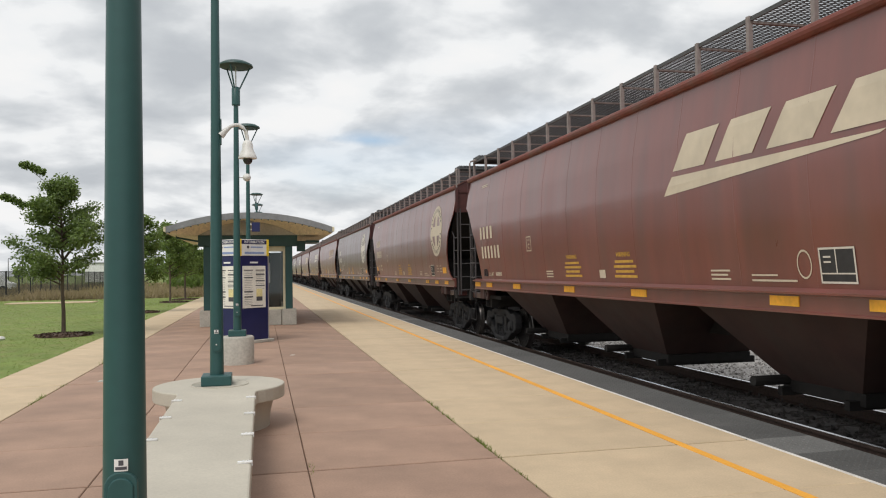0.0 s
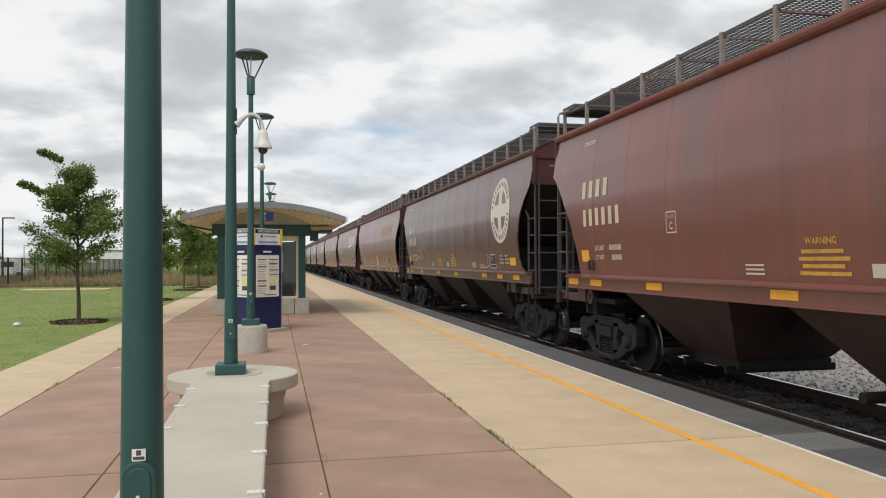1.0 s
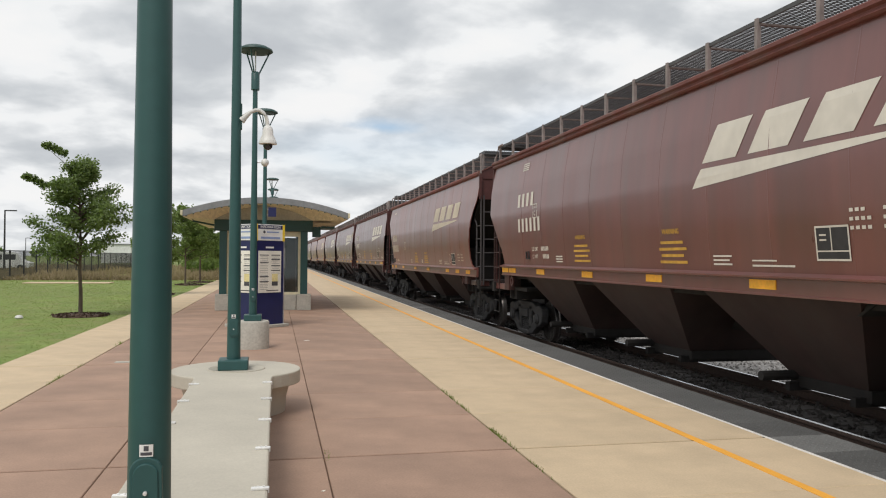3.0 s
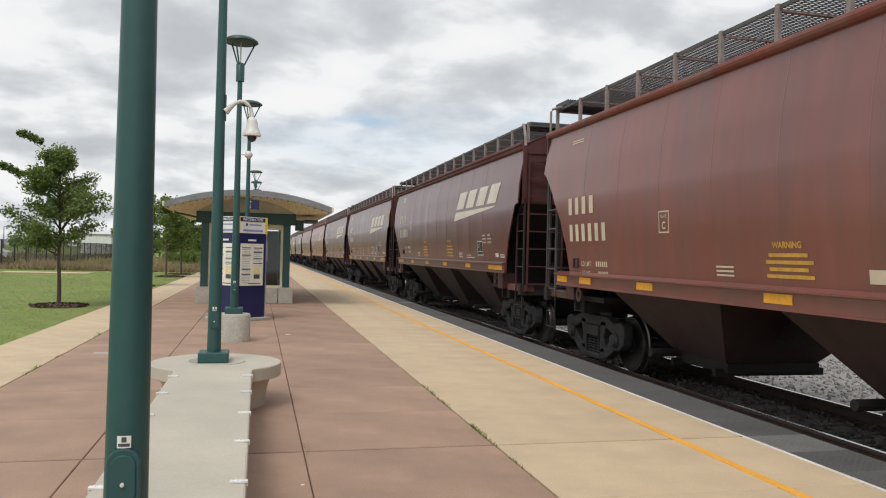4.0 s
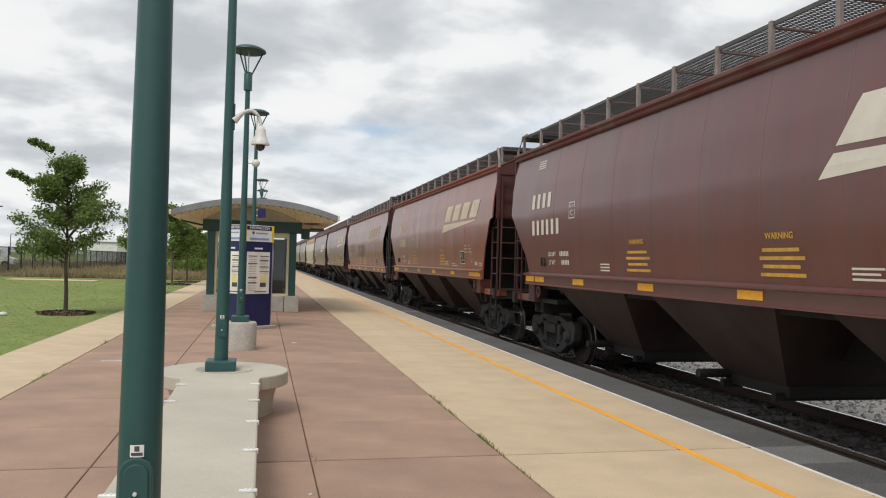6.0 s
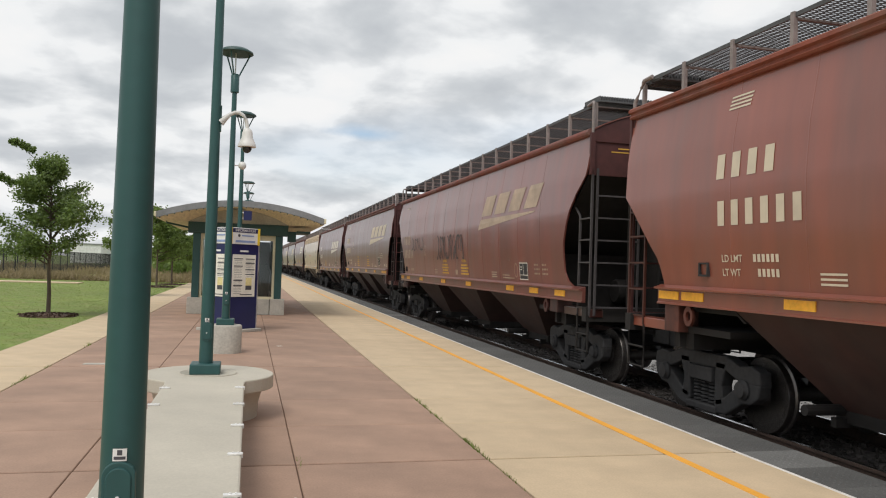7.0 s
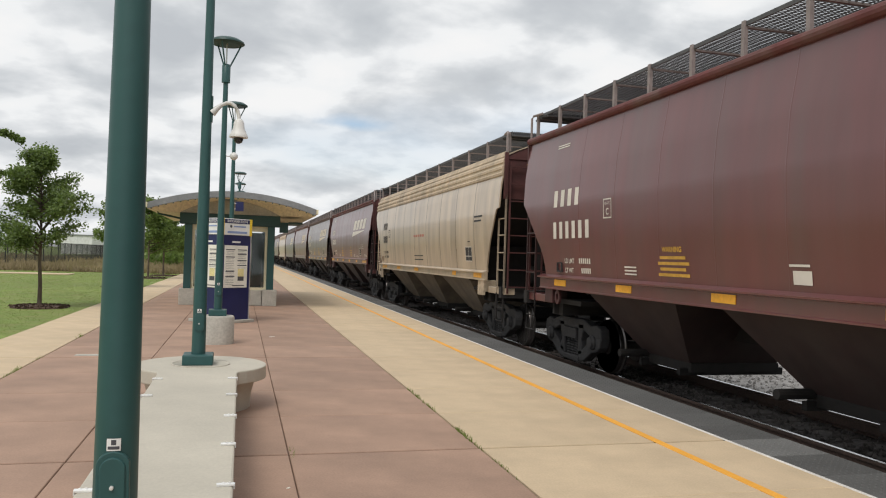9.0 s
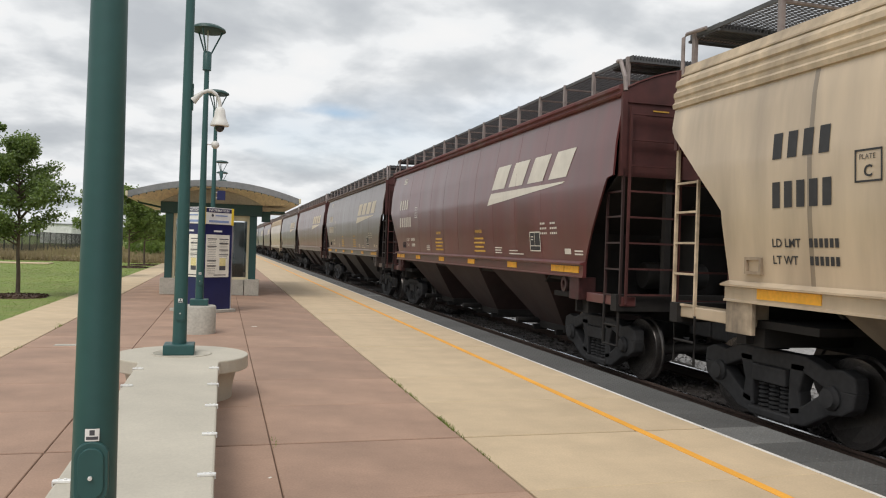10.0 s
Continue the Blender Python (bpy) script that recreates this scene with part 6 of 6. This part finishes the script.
def train():
    rnd = random.Random(77)
    used = set()
    for k in range(-1, 31):
        kind, paint, emblem, ink, words = CARS.get(k) or (rnd.choice(("round", "slant", "slant", "round", "slant")), rnd.choice((RED, BROWN, BROWN, MAROON, DARK, SHEEN_BROWN, SHEEN_BROWN)), "block", DECAL_CREAM, "weathered red-brown")
        root = BUILT[kind] if kind not in used else copy_thing(BUILT[kind], Matrix.Identity(4))
        used.add(kind)
        tagged(root, "%s covered hopper car with %s" % (words, END_WORDS[kind]))
        MOVERS.append((k, kind, root))
        tint = rnd.uniform(0.93, 1.07)
        for o in root.children_recursive:
            q = tint * (0.5 if paint is PALE and o.name.startswith("weld_seam") else 1.0)
            # ladders, corner sills and bolster ends take a darker share of the paint
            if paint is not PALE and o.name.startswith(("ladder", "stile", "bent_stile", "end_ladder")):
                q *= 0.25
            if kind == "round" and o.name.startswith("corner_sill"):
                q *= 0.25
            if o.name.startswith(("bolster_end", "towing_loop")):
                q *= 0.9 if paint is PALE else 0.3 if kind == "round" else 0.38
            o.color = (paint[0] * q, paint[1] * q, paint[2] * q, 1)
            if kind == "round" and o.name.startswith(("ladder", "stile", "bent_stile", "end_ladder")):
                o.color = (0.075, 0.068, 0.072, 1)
            # hoppers: car paint cut to a fraction, underside shade put into the colour
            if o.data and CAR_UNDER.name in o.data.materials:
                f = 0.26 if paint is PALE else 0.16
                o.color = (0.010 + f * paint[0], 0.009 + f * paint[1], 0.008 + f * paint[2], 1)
    for k, kind, root in MOVERS:
        emblem, ink = (CARS.get(k) or (0, 0, "block", DECAL_CREAM))[2:4]
        set_kind(kind)
        at = {**MARKS.get(kind, {}), **SPECIAL.get(k, {})}
        if emblem == "block" and kind != "banded":
            swoosh_logo(root, ink, at["logo"], at.get("emblem_z", 2.80))
        elif emblem == "round":
            roundel(root, ink)
        if k <= 15 and kind != "banded":
            stencils(root, ink, kind, k)
        if k == 13:
            side_text(root, "weight_line", "LD LMT", 1.9, 2.00, 0.12, ink, 0.002)
            side_text(root, "weight_line", "LT WT", 1.9, 1.83, 0.12, ink, 0.002)
            part("owner_mark", bars([(1.93 + 0.21 * j, 1.93 + 0.21 * j + 0.13, 2.88, 3.14) for j in range(4)]), ink, root, "four plain bars for the owner's mark", kind="stuff")
            part("serial_mark", bars([(1.93 + 0.17 * j, 1.93 + 0.17 * j + 0.11, 2.39, 2.65) for j in range(5)]), ink, root, "plain bars for the serial number", kind="stuff")
            part("weight_bar", bars([(2.42 + 0.065 * j, 2.465 + 0.065 * j, z, z + 0.085) for j in range(6) for z in (2.0, 1.83)] + [(13.95, 14.6, 2.86, 2.90), (13.95, 14.5, 2.76, 2.80), (7.3, 8.5, 1.80, 1.83), (7.3, 8.5, 1.92, 1.95), (13.4, 13.6, 2.29, 2.31)]), ink, root, "dark stencilled bars", kind="stuff")
            part("faded_line", bars([(7.3 + 0.3 * j, 7.53 + 0.3 * j, 2.52, 2.59) for j in range(5)]), FADED_RED, root, "faded red lettering too worn to read", kind="stuff")
            u, z = 2.99, 2.57
            part("plate_box", bars([(u, u + 0.3, z, z + 0.018), (u, u + 0.3, z + 0.27, z + 0.288), (u, u + 0.018, z, z + 0.288), (u + 0.282, u + 0.3, z, z + 0.288)]), ink, root, "thin outlined plate box")
            side_text(root, "plate_word", "PLATE", u + 0.05, z + 0.20, 0.065, ink)
            side_text(root, "plate_letter", "C", u + 0.1, z + 0.05, 0.14, ink, 0.003)
            xs = -side_x(1.8)
            g = Geo()
            for u0, u1, z0, z1 in ((0, 0.26, 0, 0.03), (0, 0.03, 0.03, 0.15), (0.23, 0.26, 0.03, 0.15), (0, 0.26, 0.15, 0.18)):
                g.box(xs - 0.035, xs + 0.02, HALF - 1.48 - u1, HALF - 1.48 - u0, 1.71 + z0, 1.71 + z1)
            part("card_holder", g, LADDER, root, "small steel card holder", kind="stuff").color = (0.3, 0.23, 0.16, 1)
            u, z = 13.15, 1.82
            part("data_panel", bars([(u, u + 0.55, z, z + 0.36)], 0.005), DECAL_BLACK, root, "black data panel")
            part("panel_frame", bars([(u, u + 0.55, z, z + 0.02), (u, u + 0.55, z + 0.34, z + 0.36), (u, u + 0.02, z, z + 0.36), (u + 0.53, u + 0.55, z, z + 0.36), (u + 0.27, u + 0.285, z, z + 0.36), (u, u + 0.55, z + 0.12, z + 0.135)], 0.008), DECAL_WHITE, root, "white frame lines", kind="stuff")
        if k <= 15:
            reflectors(root, {"round": AMBER_A, "slant": AMBER_B, "wave": AMBER_C, "banded": [(1.7, 0.9), (4.6, 0.5), (7.4, 0.5), (12.0, 0.3), (13.9, 0.6)]}[kind])
        if k == 7:
            graffiti(root, GRAFFITI_WHITE, scrawl(rnd, 10.0, 12.0, 1.82, 2.22, 7) + scrawl(rnd, 6.9, 7.5, 1.78, 2.2, 3), 0.04)
            graffiti(root, GRAFFITI_YELLOW, scrawl(rnd, 14.5, 15.2, 3.28, 3.7, 4), 0.03)
        if k == 10:
            graffiti(root, GRAFFITI_GREY, scrawl(rnd, 6.2, 9.1, 2.1, 2.85, 12), 0.055)
            graffiti(root, GRAFFITI_GREY, scrawl(rnd, 2.6, 4.4, 2.4, 2.85, 6), 0.04)
        if k == 3:
            graffiti(root, GRAFFITI_WHITE, scrawl(rnd, 8.8, 9.6, 1.64, 2.2, 5) + scrawl(rnd, 3.0, 3.9, 1.75, 2.15, 4), 0.05)
            part("yellow_bar", bars([(12.42, 12.52, 1.64, 2.05)]), DECAL_YELLOW, root, "upright yellow bar")
            part("yellow_bar", bars([(15.3, 15.4, 1.66, 2.5)]), DECAL_YELLOW, root, "upright yellow bar")
        if k in (1, 2):
            part("reflector_patch", bars([(14.92, 15.38, 1.76, 1.94)]), REFLECTOR, root, "amber reflective patch")
            part("reflector_patch", bars([(1.40, 1.72, 1.85, 2.05)]), REFLECTOR, root, "amber reflective patch")
        if k == 2:
            graffiti(root, GRAFFITI_WHITE, scrawl(rnd, 3.0, 4.2, 1.95, 2.35, 4), 0.035)


train()


# ---- many small pieces: ties, slabs, tactile tiles ----
def pieces():
    me = Geo().box(-1.3, 1.3, -0.11, 0.11, -0.34, -0.168, c=0.012).mesh("tie", TIE)
    rnd = random.Random(31)
    for k in range(190):
        shared("tie", me, TRACK, pose(TRACK_X + rnd.uniform(-0.03, 0.03), -4 + 0.5 * k, RAIL_Z, 0, 0, rnd.uniform(-0.6, 0.6)))
    paving = thing("platform_paving", "broom-finished red and tan concrete platform slabs", "paving", kind="structure")
    for i, (x0, x1, hue) in enumerate(BANDS):
        mat = RED_SLAB if hue == "red" else TAN_SLAB
        meshes = []
        for j in range(4):
            meshes.append(slab_geo(x0, x1, STEP_Y, 0.021 if j == 0 else 0.005, 0.021 if j == 3 else 0.005).mesh("slab", mat))
        for r in range(-12, 24):
            shared("slab", meshes[r % 4], paving, pose(0, GRID_Y0 + r * STEP_Y, 0.0008 * ((r * 7 + i * 3) % 3 - 1)))
        g = Geo()
        for r in range(24, 140):
            p = slab_geo(x0, x1, STEP_Y, 0.021 if r % 4 == 0 else 0.005, 0.021 if r % 4 == 3 else 0.005)
            g.add([(a, b + GRID_Y0 + r * STEP_Y, c) for a, b, c in p.v], p.f)
        tagged(part("far_slabs", g, mat, paving), kind="stuff")
    # tactile tiles with rows of domes
    def tile(domes):
        g = Geo().box(4.54, EDGE_X + 0.015, 0.003, 0.607, -0.07, 0.0)
        if domes:
            for a in range(10):
                for b in range(10):
                    x, y = 4.57 + a * 0.063, 0.03 + b * 0.0605
                    g.add([(x + 0.014 * math.cos(q), y + 0.014 * math.sin(q), 0.0) for q in (0, 1.05, 2.09, 3.14, 4.19, 5.24)] + [(x + 0.008 * math.cos(q), y + 0.008 * math.sin(q), 0.005) for q in (0, 1.05, 2.09, 3.14, 4.19, 5.24)],
                          [(q, (q + 1) % 6, (q + 1) % 6 + 6, q + 6) for q in range(6)] + [(6, 7, 8, 9, 10, 11)])
        return g
    strip = thing("tactile_strip", "dark grey tactile warning tiles along the platform edge", "tactile paving", kind="structure")
    me, worn = tile(True).mesh("tactile_tile", TACTILE), tile(True).mesh("tactile_tile", TACTILE_WORN)
    for k in range(-30, 60):
        shared("tactile_tile", worn if k in (-1, 31) else me, strip, pose(0, GRID_Y0 + 0.61 * k, 0))
    g = Geo()
    for k in range(60, 360):
        p = tile(False)
        g.add([(a, b + GRID_Y0 + 0.61 * k, c) for a, b, c in p.v], p.f)
    tagged(part("far_tiles", g, TACTILE, strip), kind="stuff")


pieces()


# ---- what moves ----
# seconds, metres the train has come
TRAVEL = [(0.00, -0.03), (0.50, 11.90), (1.00, 23.37), (1.50, 35.29), (2.00, 47.50), (2.75, 64.92), (3.50, 82.42), (4.00, 93.81), (4.50, 105.70), (5.00, 117.83), (5.60, 131.79), (6.50, 153.23), (7.00, 164.09), (7.50, 176.02), (8.00, 187.99), (8.50, 199.57), (9.00, 211.38), (9.50, 223.11), (10.00, 234.36)]
FAR_END0 = 19.77


def motions():
    far_end = FAR_END0 - 2 * (KINDS["round"]["half"] + COUPLED)
    for k, kind, root in MOVERS:
        half = KINDS[kind]["half"]
        if k > -1:
            far_end += 2 * (half + COUPLED)
        walk(root, [(t, pose(TRACK_X, far_end - half - way, RAIL_Z)) for t, way in TRAVEL])
    # the crowns stir in the wind
    for n, tr in enumerate(TREES):
        crown = [o for o in tr.children if o.name.startswith("crown")][0]
        walk(crown, [(q * 0.5, pose(0, 0, 0, 0.5 * math.sin(q * 1.9 + n), 0.7 * math.sin(q * 1.3 + 2 * n), 0)) for q in range(21)])
    # wheels roll: every axle of a truck turns alike, so the axles share two sets of keys
    spun = {}
    for k, kind, root in MOVERS:
        for tr in (o for o in root.children if o.name.startswith("truck")):
            for w in (o for o in tr.children if o.name.startswith("wheelset")):
                side = 1 if w.location.y > 0 else -1
                if side not in spun:
                    walk(w, [(f / 30, pose(0, side * 0.89, 0.459, (86.0 * f) % 360)) for f in range(301)])
                    spun[side] = w
                else:
                    first = spun[side].animation_data
                    w.rotation_mode = "QUATERNION"
                    keys = w.animation_data_create()
                    keys.action = first.action
                    keys.action_slot = first.action_slot


motions()
